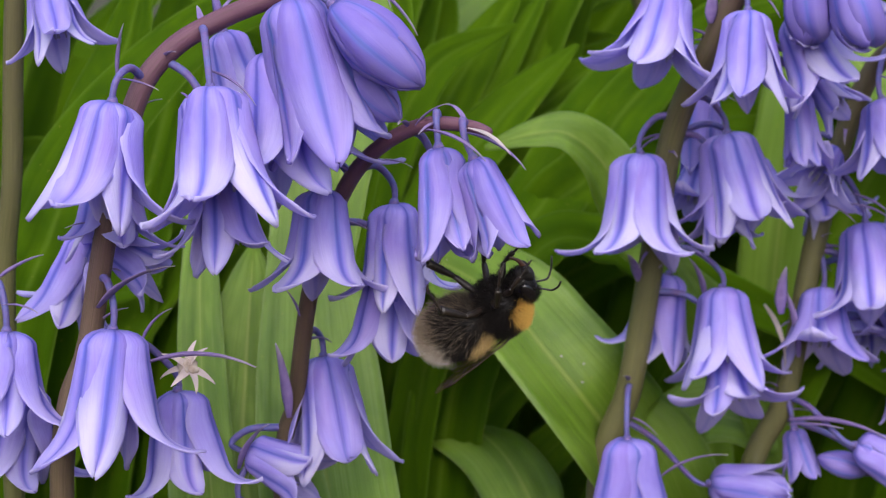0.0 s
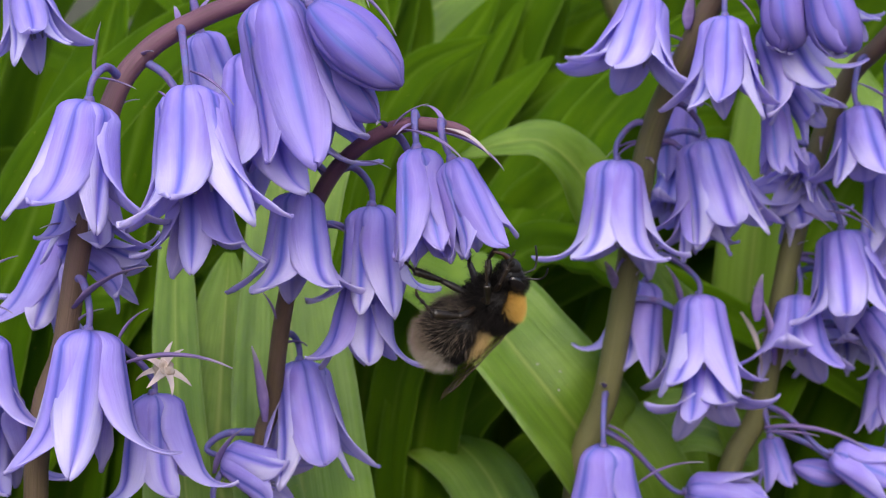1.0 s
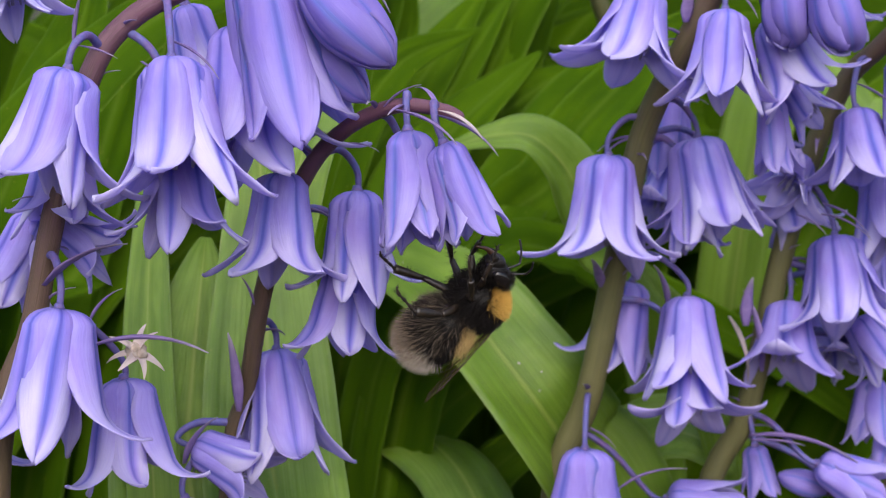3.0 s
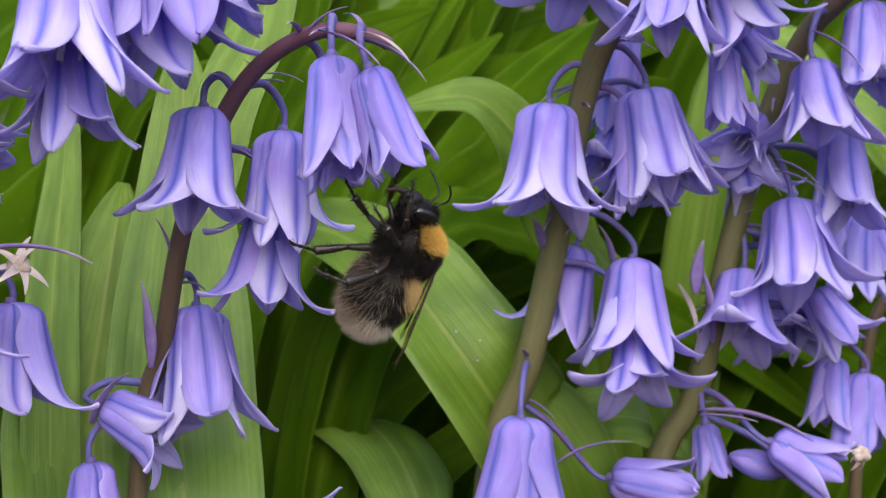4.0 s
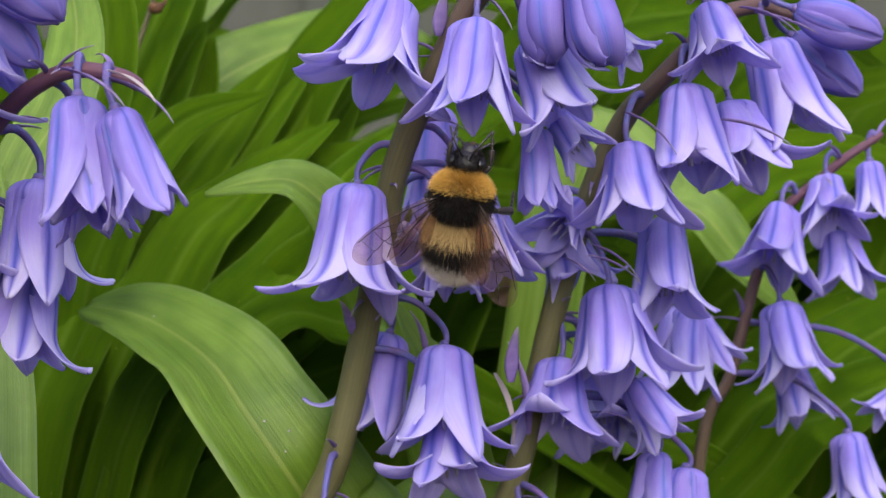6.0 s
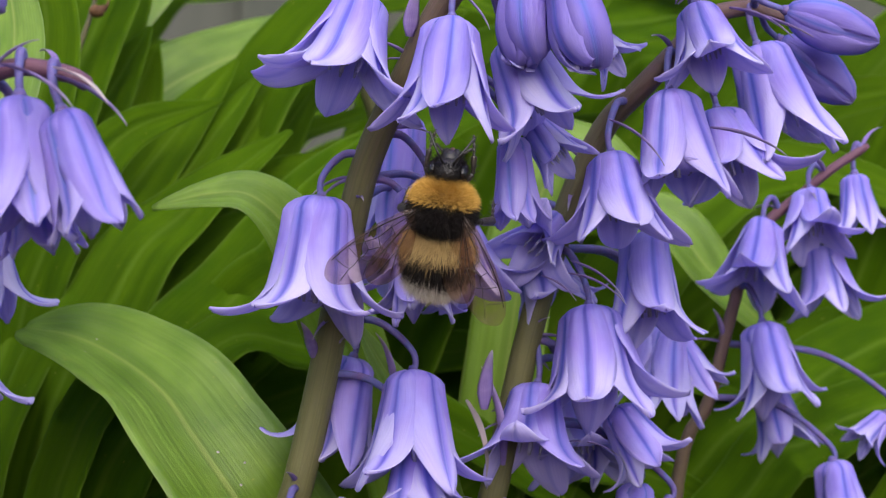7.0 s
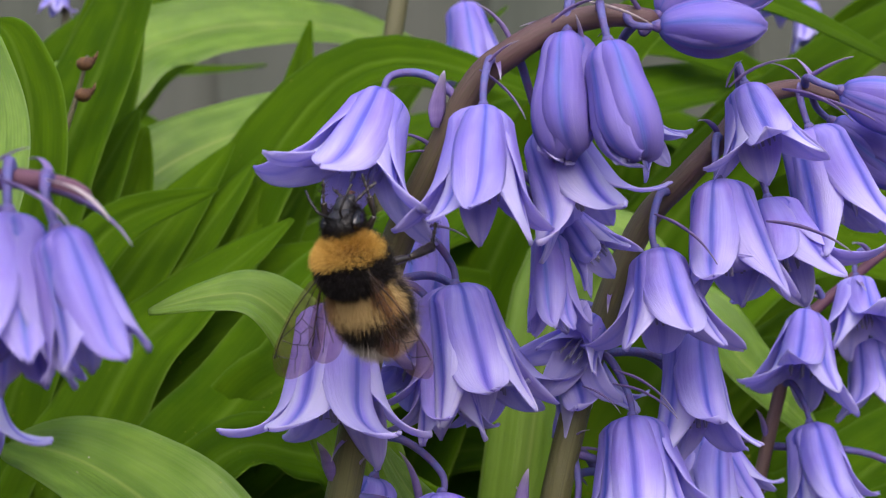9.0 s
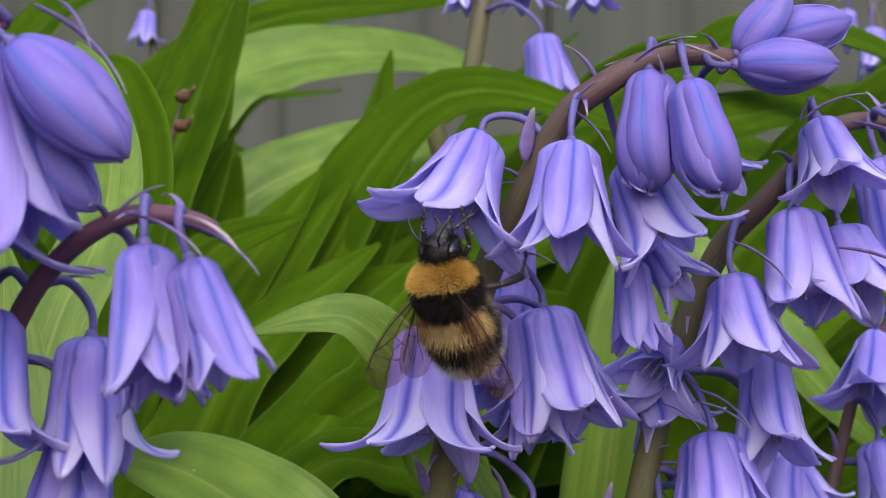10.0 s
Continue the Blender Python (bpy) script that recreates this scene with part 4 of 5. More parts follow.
def dried_stalk(points, pods):
    """A thin dry stalk with brown seed pods."""
    line = spline([mm(p) for p in points], 8)
    foot = line[0]
    ob = tagged(new("dried_stalk"), "thin dry stalk with small brown seed pods", "stalk")
    ob.matrix_basis = Matrix.Translation(foot)
    place("stem", mesh("stem", *tube_arrays([p - foot for p in line], [0.0009 - 0.0006 * i / len(line) for i in range(len(line))], 8), STEM_PALE), ob)
    for p in pods:
        b = Build()
        ball(b, (0, 0, 0), (1.5, 1.4, 1.2), 12, 9)
        ball(b, (1.0, 0, 0.5), (0.9, 0.8, 0.7), 10, 7)
        b.tube([Vector((0.001, 0, 0.0003)), Vector((0.0019, -0.0003, 0.0012)), Vector((0.0022, -0.0002, 0.0022))], [0.0006, 0.0004, 0.0001], 6)
        place("pod", b.mesh("pod", POD), ob, Matrix.Translation(mm(p) - foot), "shrivelled brown pod")


dried_stalk([(-30, 70, -266), (-16, 66, 25), (-11, 63, 45), (-7.5, 62, 56), (-5.5, 62, 64)], [(-5.6, 59, 62), (-5.8, 59, 56.6)])

# ---------------------------------------------------------------- ground and fence


def ground_mesh():
    n = 60
    xs = np.sign(np.linspace(-1, 1, n)) * np.abs(np.linspace(-1, 1, n)) ** 3.5 * 40
    pts = [(x, y, noise.noise((x * 9, y * 9, 0)) * 0.012 * math.exp(-(x * x + y * y) / 4)) for y in xs for x in xs]
    faces = [(i * n + j, i * n + j + 1, i * n + n + j + 1, i * n + n + j) for i in range(n - 1) for j in range(n - 1)]
    return mesh("ground", pts, faces, None, SOIL)


tagged(place("ground", ground_mesh()), "dark crumbly garden soil under the plants", "soil", kind="structure")


def fence_board_mesh(w, h, t):
    bm = bmesh.new()
    bmesh.ops.create_cube(bm, size=1)
    bmesh.ops.scale(bm, vec=(w, t, h), verts=bm.verts)
    bmesh.ops.bevel(bm, geom=bm.edges[:], offset=0.004, segments=2, affect="EDGES")
    me = bpy.data.meshes.new("board")
    bm.to_mesh(me)
    bm.free()
    me.materials.append(FENCE)
    return me


fence = tagged(new("fence"), "weathered grey wooden board fence behind the plants", "fence")
fence.matrix_basis = Matrix.Translation((0, 1.35, 0))
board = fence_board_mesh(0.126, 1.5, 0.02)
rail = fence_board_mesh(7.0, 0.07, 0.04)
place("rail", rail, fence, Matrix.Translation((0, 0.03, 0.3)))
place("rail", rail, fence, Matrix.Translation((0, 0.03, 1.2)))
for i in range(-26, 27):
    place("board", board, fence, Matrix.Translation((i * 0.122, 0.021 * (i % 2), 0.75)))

# ---------------------------------------------------------------- bumblebee


def fur(name, zones, count, length, material, parent, label, rng, lay=(0.0, -0.55, 0.0)):
    """Fine hairs on ellipsoids. zones: (centre, radii, test on the point's local place)."""
    pts, faces, uvs = [], [], []
    for centre, radii, keep in zones:
        made = tries = 0
        while made < count and tries < count * 40:
            tries += 1
            d = Vector((rng.gauss(0, 1), rng.gauss(0, 1), rng.gauss(0, 1))).normalized()
            p = Vector((centre[0] + d.x * radii[0], centre[1] + d.y * radii[1], centre[2] + d.z * radii[2]))
            if not keep(p):
                continue
            made += 1
            nor = Vector((d.x / radii[0], d.y / radii[1], d.z / radii[2])).normalized()
            way = (nor + Vector(lay) + Vector((rng.gauss(0, 0.25), rng.gauss(0, 0.25), rng.gauss(0, 0.25)))).normalized()
            size = length * rng.uniform(0.55, 1.15)
            side = way.cross(Vector((rng.gauss(0, 1), rng.gauss(0, 1), rng.gauss(0, 1)))).normalized() * 0.019
            bend = p + way * size * 0.55 + Vector(lay) * size * 0.05
            tip = p + way * size + Vector(lay) * size * 0.25
            k = len(pts)
            pts += [tuple(c / 1000 for c in v) for v in (p - side, p + side, bend + side * 0.7, bend - side * 0.7, tip)]
            uvs += [(0, 0), (1, 0), (1, 0.55), (0, 0.55), (0.5, 1)]
            faces += [(k, k + 1, k + 2, k + 3), (k + 3, k + 2, k + 4)]
    ob = place(name, mesh(name, pts, faces, uvs, material), parent, None, label)
    ob["kind"] = "stuff"
    return ob


FORE = [(0, 0), (1.5, 0.75), (4.5, 1.1), (8.5, 1.15), (11.5, 0.75), (13.0, -0.3), (13.2, -1.4), (12.2, -2.6), (10.0, -3.4), (7.5, -3.3), (5.0, -2.5), (2.5, -1.2), (0.6, -0.5)]
HIND = [(0, 0), (2.5, 0.2), (5.5, 0.1), (8.0, -0.5), (9.3, -1.6), (9.0, -2.9), (7.4, -3.7), (5.0, -3.5), (2.6, -2.3), (0.8, -0.9)]
FORE_VEINS = [[(0, 0), (4.5, 0.75), (8.5, 0.85), (11.4, 0.5)], [(0.4, -0.2), (3.5, -0.1), (5.4, -0.2), (7.0, 0.2), (8.6, 0.75)], [(0.6, -0.45), (3.6, -1.2), (6.0, -2.2), (7.6, -3.2)],
              [(3.5, -0.1), (3.7, -1.2)], [(5.4, -0.2), (5.9, -1.3), (5.8, -2.1)], [(7.0, 0.2), (7.3, -0.8), (8.6, -1.0), (8.9, 0.6)], [(5.9, -1.3), (7.3, -0.8)], [(8.6, -1.0), (10.3, -1.4), (10.9, 0.4)],
              [(5.8, -1.9), (8.0, -1.9), (8.6, -1.0)], [(8.0, -1.9), (9.6, -3.0)], [(10.3, -1.4), (12.0, -2.0)]]
HIND_VEINS = [[(0, 0), (4, -0.3), (7.6, -0.8)], [(1, -0.3), (4, -1.4), (6.5, -2.8)], [(4, -0.3), (4, -1.4)], [(4, -1.4), (8, -2.0)]]


def wing(outline, veins, flip, name, parent):
    """A wing along +x (or -x when flipped), its front edge towards +y, with raised veins."""
    sx = -1 if flip else 1
    ring = spline([(x * sx / 1000, y / 1000, 0) for x, y in outline + outline[:1]], 4)[:-1]
    n = len(ring)
    c = Vector((sum(p.x for p in ring) / n, sum(p.y for p in ring) / n, 0))
    pts, uvs = [], []
    for lift in (0.00002, -0.00002):
        for k, f in enumerate((1.0, 0.66, 0.33)):
            for p in ring:
                q = c + (p - c) * f
                pts.append((q.x, q.y, lift + 0.00016 * math.sin(q.x * 1700) * math.sin(q.y * 1900)))
                uvs.append((f, k))
        pts.append((c.x, c.y, lift))
        uvs.append((0, 1))
    faces, half = [], 3 * n + 1
    for h in (0, half):
        for k in range(2):
            for i in range(n):
                q = (h + k * n + i, h + k * n + (i + 1) % n, h + (k + 1) * n + (i + 1) % n, h + (k + 1) * n + i)
                faces.append(q if h else q[::-1])
        for i in range(n):
            q = (h + 2 * n + i, h + 2 * n + (i + 1) % n, h + 3 * n)
            faces.append(q if h else q[::-1])
    faces += [(i, (i + 1) % n, half + (i + 1) % n, half + i) for i in range(n)]
    ob = place(name, mesh(name, pts, faces, uvs, WING), parent)
    b = Build()
    for v in veins:
        line = spline([(x * sx / 1000, y / 1000, 0.00004) for x, y in v], 4) if len(v) > 2 else [Vector((x * sx / 1000, y / 1000, 0.00004)) for x, y in v]
        b.tube(line, [0.00007 if v is veins[0] else 0.000045] * len(line), 5)
    place("vein", b.mesh("vein", CHITIN_LEG), ob, None, "dark brown wing veins")
    return ob


def leg(points, radii, parent, at, hairs, rng):
    """A jointed leg: the thigh, and under it the broad shin and the thin beaded foot, each with its bristles."""
    at = Vector(at) / 1000
    pts = [Vector(p) / 1000 for p in points]

    def limb(line, rr, count, name, owner, m=None, label=""):
        b = Build()
        line = spline(line, 5)
        n = len(line)
        rr = [np.interp(i / (n - 1), np.linspace(0, 1, len(rr)), rr) / 1000 for i in range(n)]
        b.tube(line, rr, 8)
        for i in range(count):
            k = rng.randrange(1, n)
            d = Vector((rng.gauss(0, 1), rng.gauss(0, 1), rng.gauss(0, 1))).normalized()
            tan = (line[k] - line[k - 1]).normalized()
            d = (d - tan * d.dot(tan)).normalized()
            side, o = tan * 0.00003, line[k] - tan * rng.uniform(0, 0.0004)
            b.add([o - side, o + side, o + d * (rr[k] + rng.uniform(0.0003, 0.0007)) + tan * 0.0004], [(0, 1, 2)], [(0, 0), (1, 0), (0.5, 1)])
        return place(name, b.mesh(name, CHITIN_LEG), owner, m, label)

    thigh, shin, foot = radii
    ob = limb([Vector(), pts[0] * 0.5 + Vector((0, 0, 0.0002)), pts[0]], [thigh * 0.8, thigh, thigh * 0.7], hairs // 3, "leg", parent, Matrix.Translation(at))
    limb([pts[0], pts[0].lerp(pts[1], 0.5), pts[1]], [shin * 0.55, shin * 0.9, shin], hairs // 2, "shin", ob, None, "glossy dark shin with bristles")
    beads = []
    way = [pts[1].lerp(pts[2], f) for f in (0, 0.33, 0.66, 1)] + [pts[3]]
    for i in range(4):
        beads += [foot * 1.3, foot * 0.7]
    limb(way, [shin * 0.5] + beads[1:] + [foot * 0.4], hairs // 3, "foot", ob, None, "thin segmented brown foot")
    return ob


def bumblebee():
    rng = random.Random(5)
    bee = tagged(new("bumblebee"), "furry black bumblebee with yellow bands and white tail", "bumblebee")
    th, ab, hd = ((0, 3.0, 0.2), (3.5, 3.3, 3.3)), ((0, -2.5, -0.7), (3.75, 4.3, 3.05)), ((0, 7.1, -1.1), (1.95, 1.6, 2.15))
    b = Build()
    ball(b, *th)
    thorax = place("thorax", b.mesh("thorax", CHITIN), bee)
    b = Build()
    ball(b, *ab, 24, 18)
    abdomen = place("abdomen", b.mesh("abdomen", CHITIN), bee)
    b = Build()
    ball(b, *hd)
    ball(b, (0, 8.1, -2.4), (1.1, 1.15, 1.5), 14, 10)
    for s in (-1, 1):
        ball(b, (s * 0.55, 8.6, -3.4), (0.5, 0.5, 0.7), 10, 8)
    head = place("head", b.mesh("head", CHITIN), bee, None, "glossy black head")
    for s in (-1, 1):
        b = Build()
        ball(b, (s * 1.65, 7.4, -1.1), (0.62, 0.85, 1.55), 14, 12)
        place("eye", b.mesh("eye", CHITIN_EYE), head, None, "glossy black oval eye")
        b = Build()
        line = spline([Vector(p) / 1000 for p in ((s * 0.6, 8.4, 0.0), (s * 0.9, 9.2, 0.7), (s * 1.2, 9.8, 1.0), (s * 1.9, 10.8, 0.4), (s * 2.5, 11.6, -0.6))], 5)
        b.tube(line, [0.00012 if i % 2 else 0.00015 for i in range(len(line))], 7)
        place("antenna", b.mesh("antenna", CHITIN), head)
    b = Build()
    line = spline([Vector((0, 8.6, -3.4)) / 1000, Vector((0, 8.6, -4.8)) / 1000, Vector((0, 8.0, -6.0)) / 1000], 5)
    b.tube(line, [0.0004, 0.0004, 0.00035, 0.0003, 0.0003, 0.00025, 0.00025, 0.0002, 0.0002, 0.00015, 0.0001], 7)
    place("proboscis", b.mesh("proboscis", CHITIN_BROWN), head)

    def blur(width):
        return rng.gauss(0, width)

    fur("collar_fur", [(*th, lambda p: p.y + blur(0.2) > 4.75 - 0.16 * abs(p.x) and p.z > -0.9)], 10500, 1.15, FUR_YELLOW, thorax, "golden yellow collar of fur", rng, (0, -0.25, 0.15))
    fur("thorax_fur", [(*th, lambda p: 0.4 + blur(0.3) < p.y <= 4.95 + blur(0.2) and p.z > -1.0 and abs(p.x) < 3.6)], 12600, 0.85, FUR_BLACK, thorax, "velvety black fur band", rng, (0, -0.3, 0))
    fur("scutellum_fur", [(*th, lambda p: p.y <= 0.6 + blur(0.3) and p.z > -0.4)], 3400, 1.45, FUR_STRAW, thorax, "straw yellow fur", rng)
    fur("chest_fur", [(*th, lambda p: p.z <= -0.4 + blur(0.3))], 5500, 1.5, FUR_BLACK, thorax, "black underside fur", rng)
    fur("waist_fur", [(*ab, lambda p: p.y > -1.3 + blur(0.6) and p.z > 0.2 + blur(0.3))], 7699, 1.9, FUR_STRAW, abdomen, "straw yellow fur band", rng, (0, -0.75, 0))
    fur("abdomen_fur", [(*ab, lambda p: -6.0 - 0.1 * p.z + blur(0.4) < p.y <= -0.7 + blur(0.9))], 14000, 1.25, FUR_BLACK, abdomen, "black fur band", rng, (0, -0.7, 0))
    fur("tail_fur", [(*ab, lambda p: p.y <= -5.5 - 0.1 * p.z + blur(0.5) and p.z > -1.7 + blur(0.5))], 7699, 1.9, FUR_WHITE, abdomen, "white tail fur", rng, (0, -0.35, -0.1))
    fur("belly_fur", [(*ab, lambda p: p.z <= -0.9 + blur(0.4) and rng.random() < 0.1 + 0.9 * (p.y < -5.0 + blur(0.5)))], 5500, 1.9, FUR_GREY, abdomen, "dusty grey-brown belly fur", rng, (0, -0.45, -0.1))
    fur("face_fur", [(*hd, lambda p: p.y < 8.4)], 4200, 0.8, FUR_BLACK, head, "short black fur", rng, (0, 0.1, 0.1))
    wings, legs = [], []
    for s in (-1, 1):
        wings.append((s, "fore", wing(FORE, FORE_VEINS, s < 0, "forewing", bee)))
        wings.append((s, "hind", wing(HIND, HIND_VEINS, s < 0, "hindwing", bee)))
        legs.append((s, 0, (s * 1.3, 4.9, -2.4), leg([(s * 1.2, 1.2, -1.5), (s * 1.0, 2.9, -2.6), (s * 0.6, 4.4, -3.6), (s * 0.5, 4.9, -3.9)], (0.42, 0.34, 0.15), bee, (s * 1.3, 4.9, -2.4), 150, rng)))
        legs.append((s, 1, (s * 1.6, 3.2, -2.6), leg([(s * 2.5, 0.6, -1.4), (s * 2.9, 1.8, -3.9), (s * 2.5, 3.0, -6.0), (s * 2.3, 3.4, -6.5)], (0.48, 0.42, 0.16), bee, (s * 1.6, 3.2, -2.6), 170, rng)))
        legs.append((s, 2, (s * 1.6, 1.5, -2.5), leg([(s * 2.2, -1.2, -2.4), (s * 2.9, -2.4, -5.9), (s * 2.3, -1.8, -9.0), (s * 2.1, -1.3, -9.7)], (0.48, 0.58, 0.18), bee, (s * 1.6, 1.5, -2.5), 220, rng)))
    bee.scale = (1.08, 1.08, 1.08)
    return bee, wings, legs


bee, wings, legs = bumblebee()

# ---------------------------------------------------------------- what moves


def bee_pose(head, tail, back):
    """The bee from its head's and tail's places in the plan and the way its back faces."""
    h, t = mm(head), mm(tail)
    fwd = (h - t).normalized()
    up = Vector(back)
    up = (up - fwd * up.dot(fwd)).normalized()
    right = fwd.cross(up)
    m = Matrix((right, fwd, up)).transposed().to_4x4()
    return Matrix.Translation(h.lerp(t, 0.5)) @ m


def wing_pose(s, kind, sweep, lift, turn=0.0):
    """A wing at its joint: sweep back from straight out, lift above level, turn about its length."""
    y = 3.6 if kind == "fore" else 2.7
    return pose(s * 0.0026, y / 1000, 0.0028 if kind == "fore" else 0.0026) @ pose(0, 0, 0, 0, -s * lift, 0) @ pose(0, 0, 0, 0, 0, -s * sweep) @ pose(0, 0, 0, turn, 0, 0)


def motions():
    walk(bee, [
        (0, bee_pose((18.2, -84.8, -0.4), (6.5, -83.0, -6.9), (0.52, 0.58, -0.65))),
        (0.2, bee_pose((20.9, -84.8, -0.4), (8.5, -83.0, -6.4), (0.52, 0.58, -0.65))),
        (0.4, bee_pose((21.4, -84.8, 0.5), (9.3, -83.0, -5.6), (0.52, 0.58, -0.65))),
        (0.6, bee_pose((20.8, -84.8, -3.0), (7.3, -83.0, -7.4), (0.52, 0.58, -0.65))),
        (0.8, bee_pose((21.2, -84.8, 0.4), (9.0, -83.0, -7.3), (0.52, 0.58, -0.65))),
        (1, bee_pose((20.3, -84.8, 1.0), (8.7, -83.0, -8.0), (0.52, 0.58, -0.65))),
        (1.4, bee_pose((20.3, -84.8, 0.7), (8.8, -83.0, -8.3), (0.52, 0.58, -0.65))),
        (2, bee_pose((20.3, -84.8, 0.5), (9.6, -83.0, -8.6), (0.52, 0.58, -0.65))),
        (2.2, bee_pose((20.0, -84.8, -0.3), (9.3, -83.0, -8.9), (0.52, 0.58, -0.65))),
        (3.3, bee_pose((19.6, -84.8, 0.5), (8.7, -83.0, -9.2), (0.52, 0.58, -0.65))),
        (3.5, bee_pose((21.4, -84.8, -0.2), (9.1, -83.0, -10.3), (0.52, 0.58, -0.65))),
        (3.7, bee_pose((21.6, -84.8, -1.1), (10.5, -83.0, -9.9), (0.52, 0.58, -0.65))),
        (4, bee_pose((20.7, -84.8, -2.7), (14.7, -83.0, -14.1), (0.52, 0.58, -0.65))),
        (4.2, bee_pose((21.2, -84.8, -4.8), (12.1, -83.0, -12.7), (0.52, 0.58, -0.65))),
        (4.4, bee_pose((21.6, -84.8, -4.3), (11.5, -83.0, -10.7), (0.5, 0.4, -0.75))),
        (4.5, bee_pose((20.7, -84.8, -4.1), (10.5, -83.0, -11.1), (0.5, 0.4, -0.75))),
        (4.6, bee_pose((26.7, -70.0, 3.9), (24.5, -82.0, -9.4), (0.95, -0.3, -0.1))),
        (4.7, bee_pose((40.8, -55.8, 10.6), (40.4, -68.2, -2.8), (0.15, -0.9, 0.5))),
        (4.8, bee_pose((61.1, -55.0, 7.2), (64.0, -65.0, -7.2), (-0.2, -0.9, 0.5))),
        (4.9, bee_pose((64.6, -53.9, 7.1), (67.4, -66.1, -5.2), (-0.2, -0.9, 0.5))),
        (5, bee_pose((50.0, -54.9, 11.1), (50.1, -65.1, -3.6), (0, -0.9, 0.5))),
        (5.1, bee_pose((40.9, -54.6, 11.2), (40.7, -65.4, -3.2), (0, -0.9, 0.5))),
        (5.2, bee_pose((36.7, -55.6, 17.9), (35.5, -64.4, 2.2), (0, -0.9, 0.4))),
        (5.3, bee_pose((36.5, -54.2, 16.0), (34.5, -65.8, 2.4), (0.1, -0.9, 0.4))),
        (5.4, bee_pose((43.0, -56.6, 14.3), (38.0, -63.4, -1.3), (-0.3, -0.9, 0.4))),
        (5.5, bee_pose((44.2, -55.4, 11.7), (42.1, -64.6, -3.3), (-0.1, -0.9, 0.4))),
        (5.6, bee_pose((51.0, -56.4, 15.6), (49.2, -63.6, -0.6), (0, -0.95, 0.3))),
        (5.7, bee_pose((52.8, -57.5, 16.7), (53.5, -50.5, 2.7), (0, -0.95, 0.3))),
        (5.8, bee_pose((51.7, -57.5, 16.9), (52.6, -50.5, 2.9), (0, -0.97, 0.3))),
        (5.9, bee_pose((51.8, -56.5, 17.5), (51.5, -49.5, 2.0), (-0.05, -0.97, 0.3))),
        (6, bee_pose((52.4, -56.5, 16.6), (50.8, -49.5, 1.1), (-0.08, -0.97, 0.3))),
        (6.2, bee_pose((52.9, -56.5, 17.3), (50.8, -49.5, 1.2), (-0.1, -0.97, 0.3))),
        (7.3, bee_pose((52.9, -56.5, 16.4), (51.7, -49.5, 1.7), (-0.05, -0.97, 0.3))),
        (7.5, bee_pose((52.8, -56.5, 17.7), (51.0, -49.5, 2.3), (-0.08, -0.97, 0.3))),
        (8, bee_pose((53.6, -56.5, 17.5), (50.9, -49.5, 2.0), (-0.1, -0.97, 0.3))),
        (8.1, bee_pose((49.5, -56.5, 14.9), (50.0, -49.5, 1.2), (0, -0.97, 0.3))),
        (8.2, bee_pose((44.4, -55.5, 13.4), (48.7, -48.5, 1.9), (-0.25, -0.9, 0.3))),
        (8.3, bee_pose((39.0, -47.5, 18.6), (47.3, -54.5, 4.5), (-0.6, -0.75, 0))),
        (8.4, bee_pose((36.8, -47.5, 21.6), (45.1, -54.5, 7.5), (-0.75, -0.62, -0.1))),
        (8.5, bee_pose((35.8, -49.4, 22.6), (45.6, -52.6, 8.2), (-0.8, -0.6, -0.1))),
        (8.6, bee_pose((39.0, -47.7, 21.8), (47.6, -54.3, 7.7), (-0.75, -0.62, -0.1))),
        (8.7, bee_pose((40.3, -53.5, 21.1), (47.7, -48.5, 6.7), (-0.6, -0.75, 0))),
        (9, bee_pose((37.1, -55.5, 23.0), (42.7, -46.5, 8.4), (-0.42, -0.88, 0.12))),
        (9.3, bee_pose((37.2, -55.5, 23.0), (42.4, -46.5, 9.7), (-0.42, -0.88, 0.12))),
        (9.5, bee_pose((37.4, -55.5, 23.0), (42.2, -46.5, 8.8), (-0.42, -0.88, 0.12))),
        (10, bee_pose((37.0, -55.5, 22.8), (41.4, -46.5, 8.7), (-0.42, -0.88, 0.12))),
    ])
    # the wings: folded while it hangs, beating in flight, spread while it feeds
    for s, kind, ob in wings:
        more = 0 if kind == "fore" else 8
        rows = [(0, wing_pose(s, kind, 80 + more * 0.5, 2, -30)), (4.2, wing_pose(s, kind, 80 + more * 0.5, 2, -30)), (4.4, wing_pose(s, kind, 38 + more, 20)), (4.5, wing_pose(s, kind, 30 + more, 26))]
        for i in range(33):
            rows.append((4.5667 + i / 30, wing_pose(s, kind, 14 + more * 0.5, 46 if i % 2 else -36, 8)))
        spread = 42 if s < 0 else 62
        for t in (5.75, 8.1):
            rows.append((t, wing_pose(s, kind, spread + more, 4)))
        rows += [(8.3, wing_pose(s, kind, 62 + more, 8)), (8.6, wing_pose(s, kind, 64 + more, 8)), (9.0, wing_pose(s, kind, (50 if s < 0 else 74) + more, 6)), (10, wing_pose(s, kind, (50 if s < 0 else 74) + more, 6))]
        walk(ob, rows)
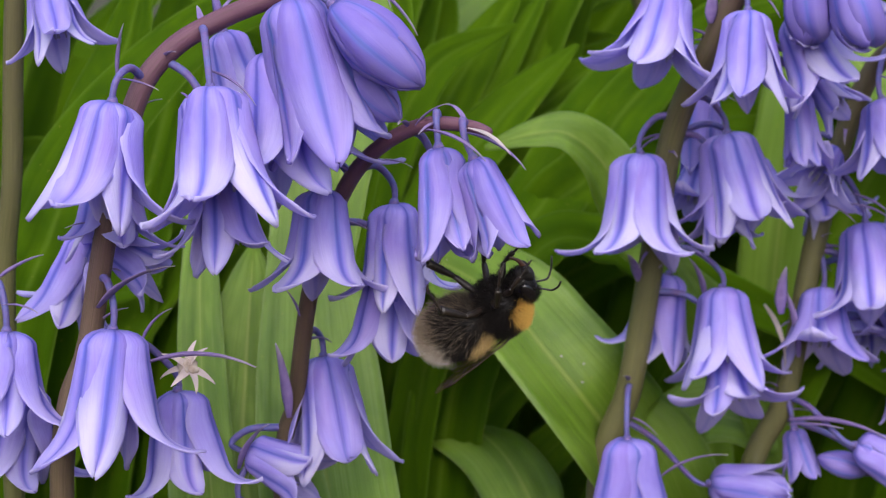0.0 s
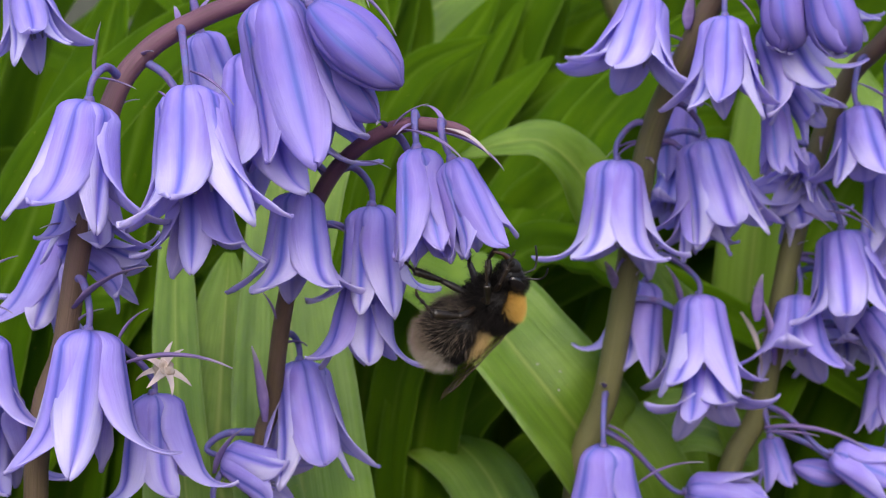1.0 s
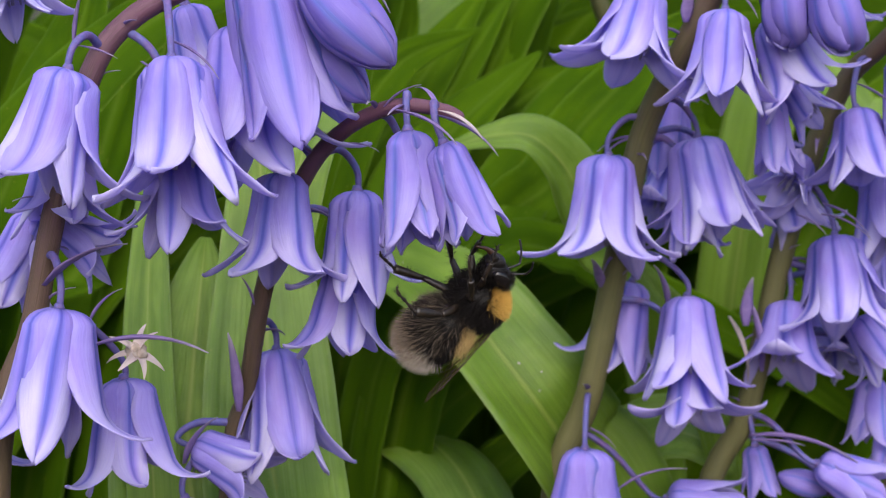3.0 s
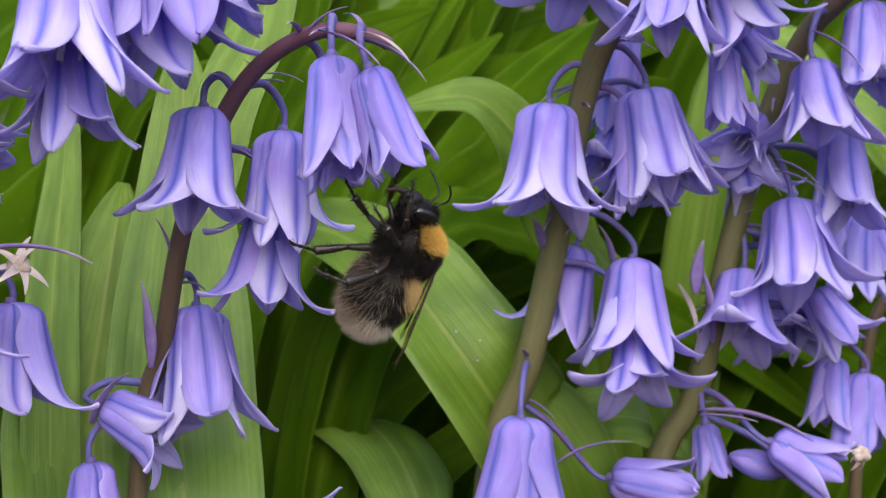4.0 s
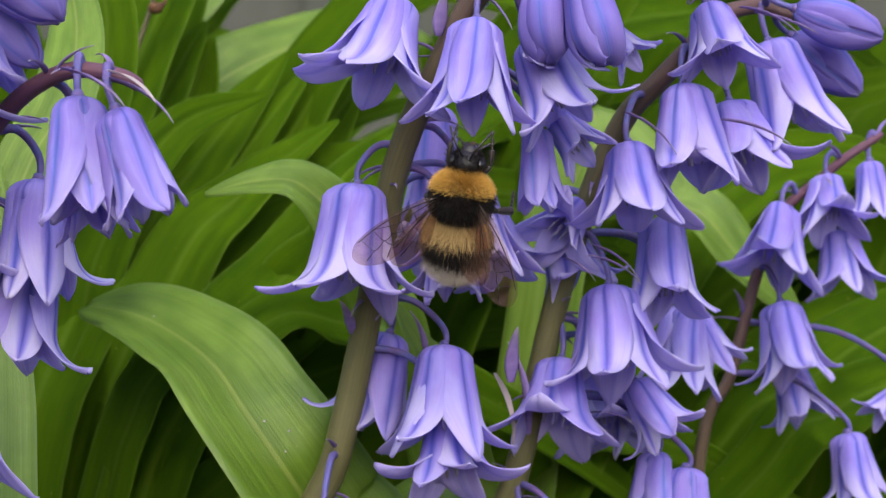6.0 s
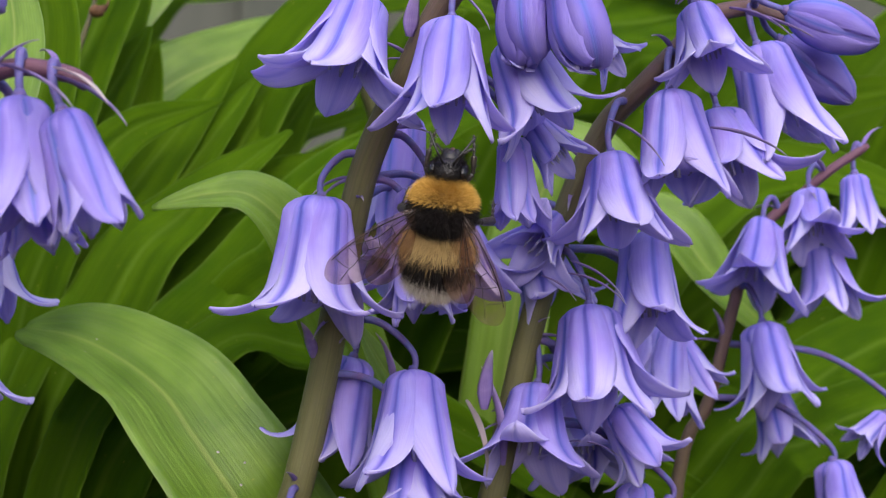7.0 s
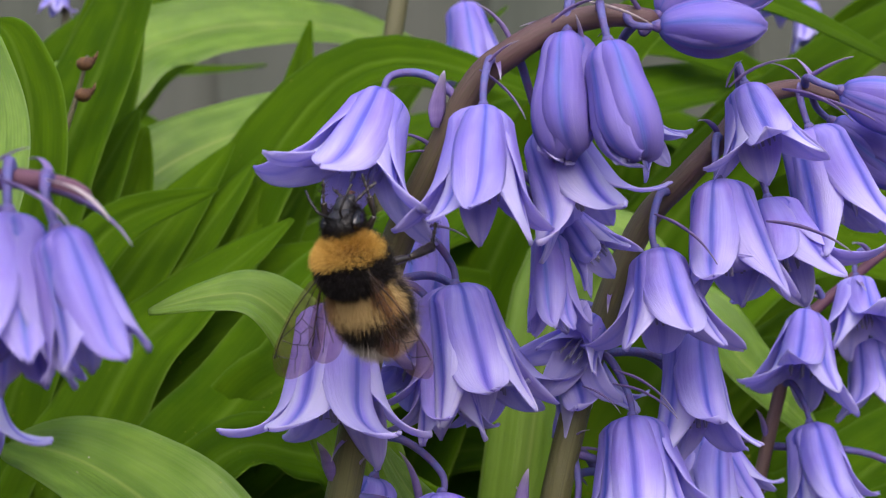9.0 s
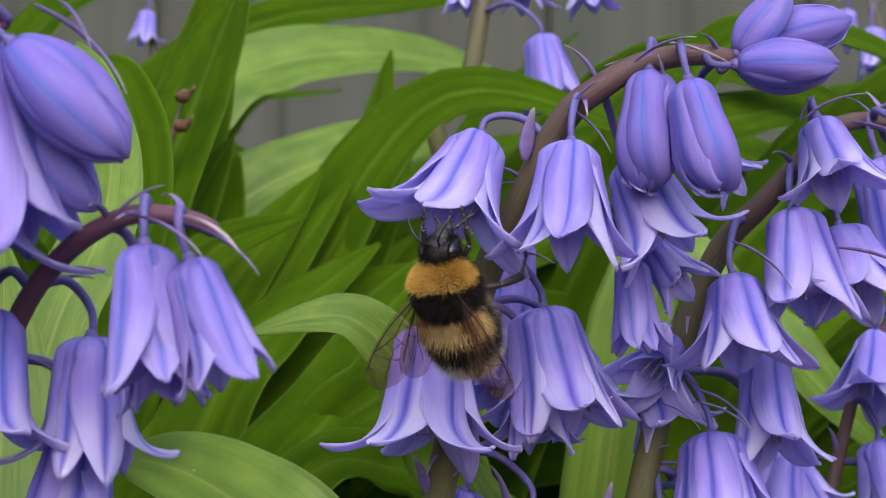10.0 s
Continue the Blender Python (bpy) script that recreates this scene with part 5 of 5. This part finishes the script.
    # the legs: reaching for the bell while it hangs, tucked in flight, spread over the petals while it feeds
    for s, pair, at, ob in legs:
        hip = Matrix.Translation(Vector(at) / 1000)
        hang = hip @ pose(0, 0, 0, (10, 8, -6)[pair], 0, 0)
        tuck = hip @ pose(0, 0, 0, (-25, -35, 40)[pair], s * 12, 0)
        grip = hip @ pose(0, 0, 0, 0, 0, s * (8, 78, 0)[pair]) @ pose(0, 0, 0, (14, 16, 4)[pair], -s * (28, 26, 8)[pair], 0)
        step = hip @ pose(0, 0, 0, 0, 0, s * (8, 12, 0)[pair]) @ pose(0, 0, 0, (22, -10, 8)[pair], -s * (20, 36, 22)[pair], 0)
        walk(ob, [(0, hang), (3.4, hang), (3.9, hip @ pose(0, 0, 0, (18, 2, -12)[pair], 0, 0)), (4.4, hang), (4.65, tuck), (5.55, tuck), (5.75, grip), (8.0, grip), (8.2, step), (8.4, grip), (8.6, step), (8.9, grip), (10, grip)])
    # the stalk that the bee hangs from gives and swings back as it leaves
    stalk = s2[0]
    rest = s2[2]
    rows = []
    for t, dx, dz in ((0, 0, 0), (3.3, 0, 0), (3.5, 0.1, -0.4), (4.0, 2.0, -2.6), (4.5, -1.3, -3.0), (4.7, 2.6, -3.2), (4.8, -5.2, -1.0), (5.0, 0.8, -1.8), (5.2, 0.0, -1.0), (5.5, 0, 0), (10, 0, 0)):
        rows.append((t, Matrix.Translation(rest + Vector((0, 0, dz / 1000))) @ pose(0, 0, 0, 0, math.degrees(dx / 284), 0)))
    walk(stalk, rows)
    # the bell that the bee feeds at last is pulled down a little
    hang = flower_d.matrix_basis.copy()
    rows = []
    for t, dx, dz, turn in ((0, 0, 0, 0), (8.1, 0, 0, 0), (8.3, 0.4, 0.3, 2), (8.5, 0.9, -0.2, 4), (9.0, 0.1, -1.4, 6), (9.5, 0.7, -2.2, 7), (10, 0.6, -2.2, 7)):
        rows.append((t, Matrix.Translation((dx / 1000, 0, dz / 1000)) @ hang @ pose(0, 0, 0, 0, turn, 0)))
    walk(flower_d, rows)


motions()
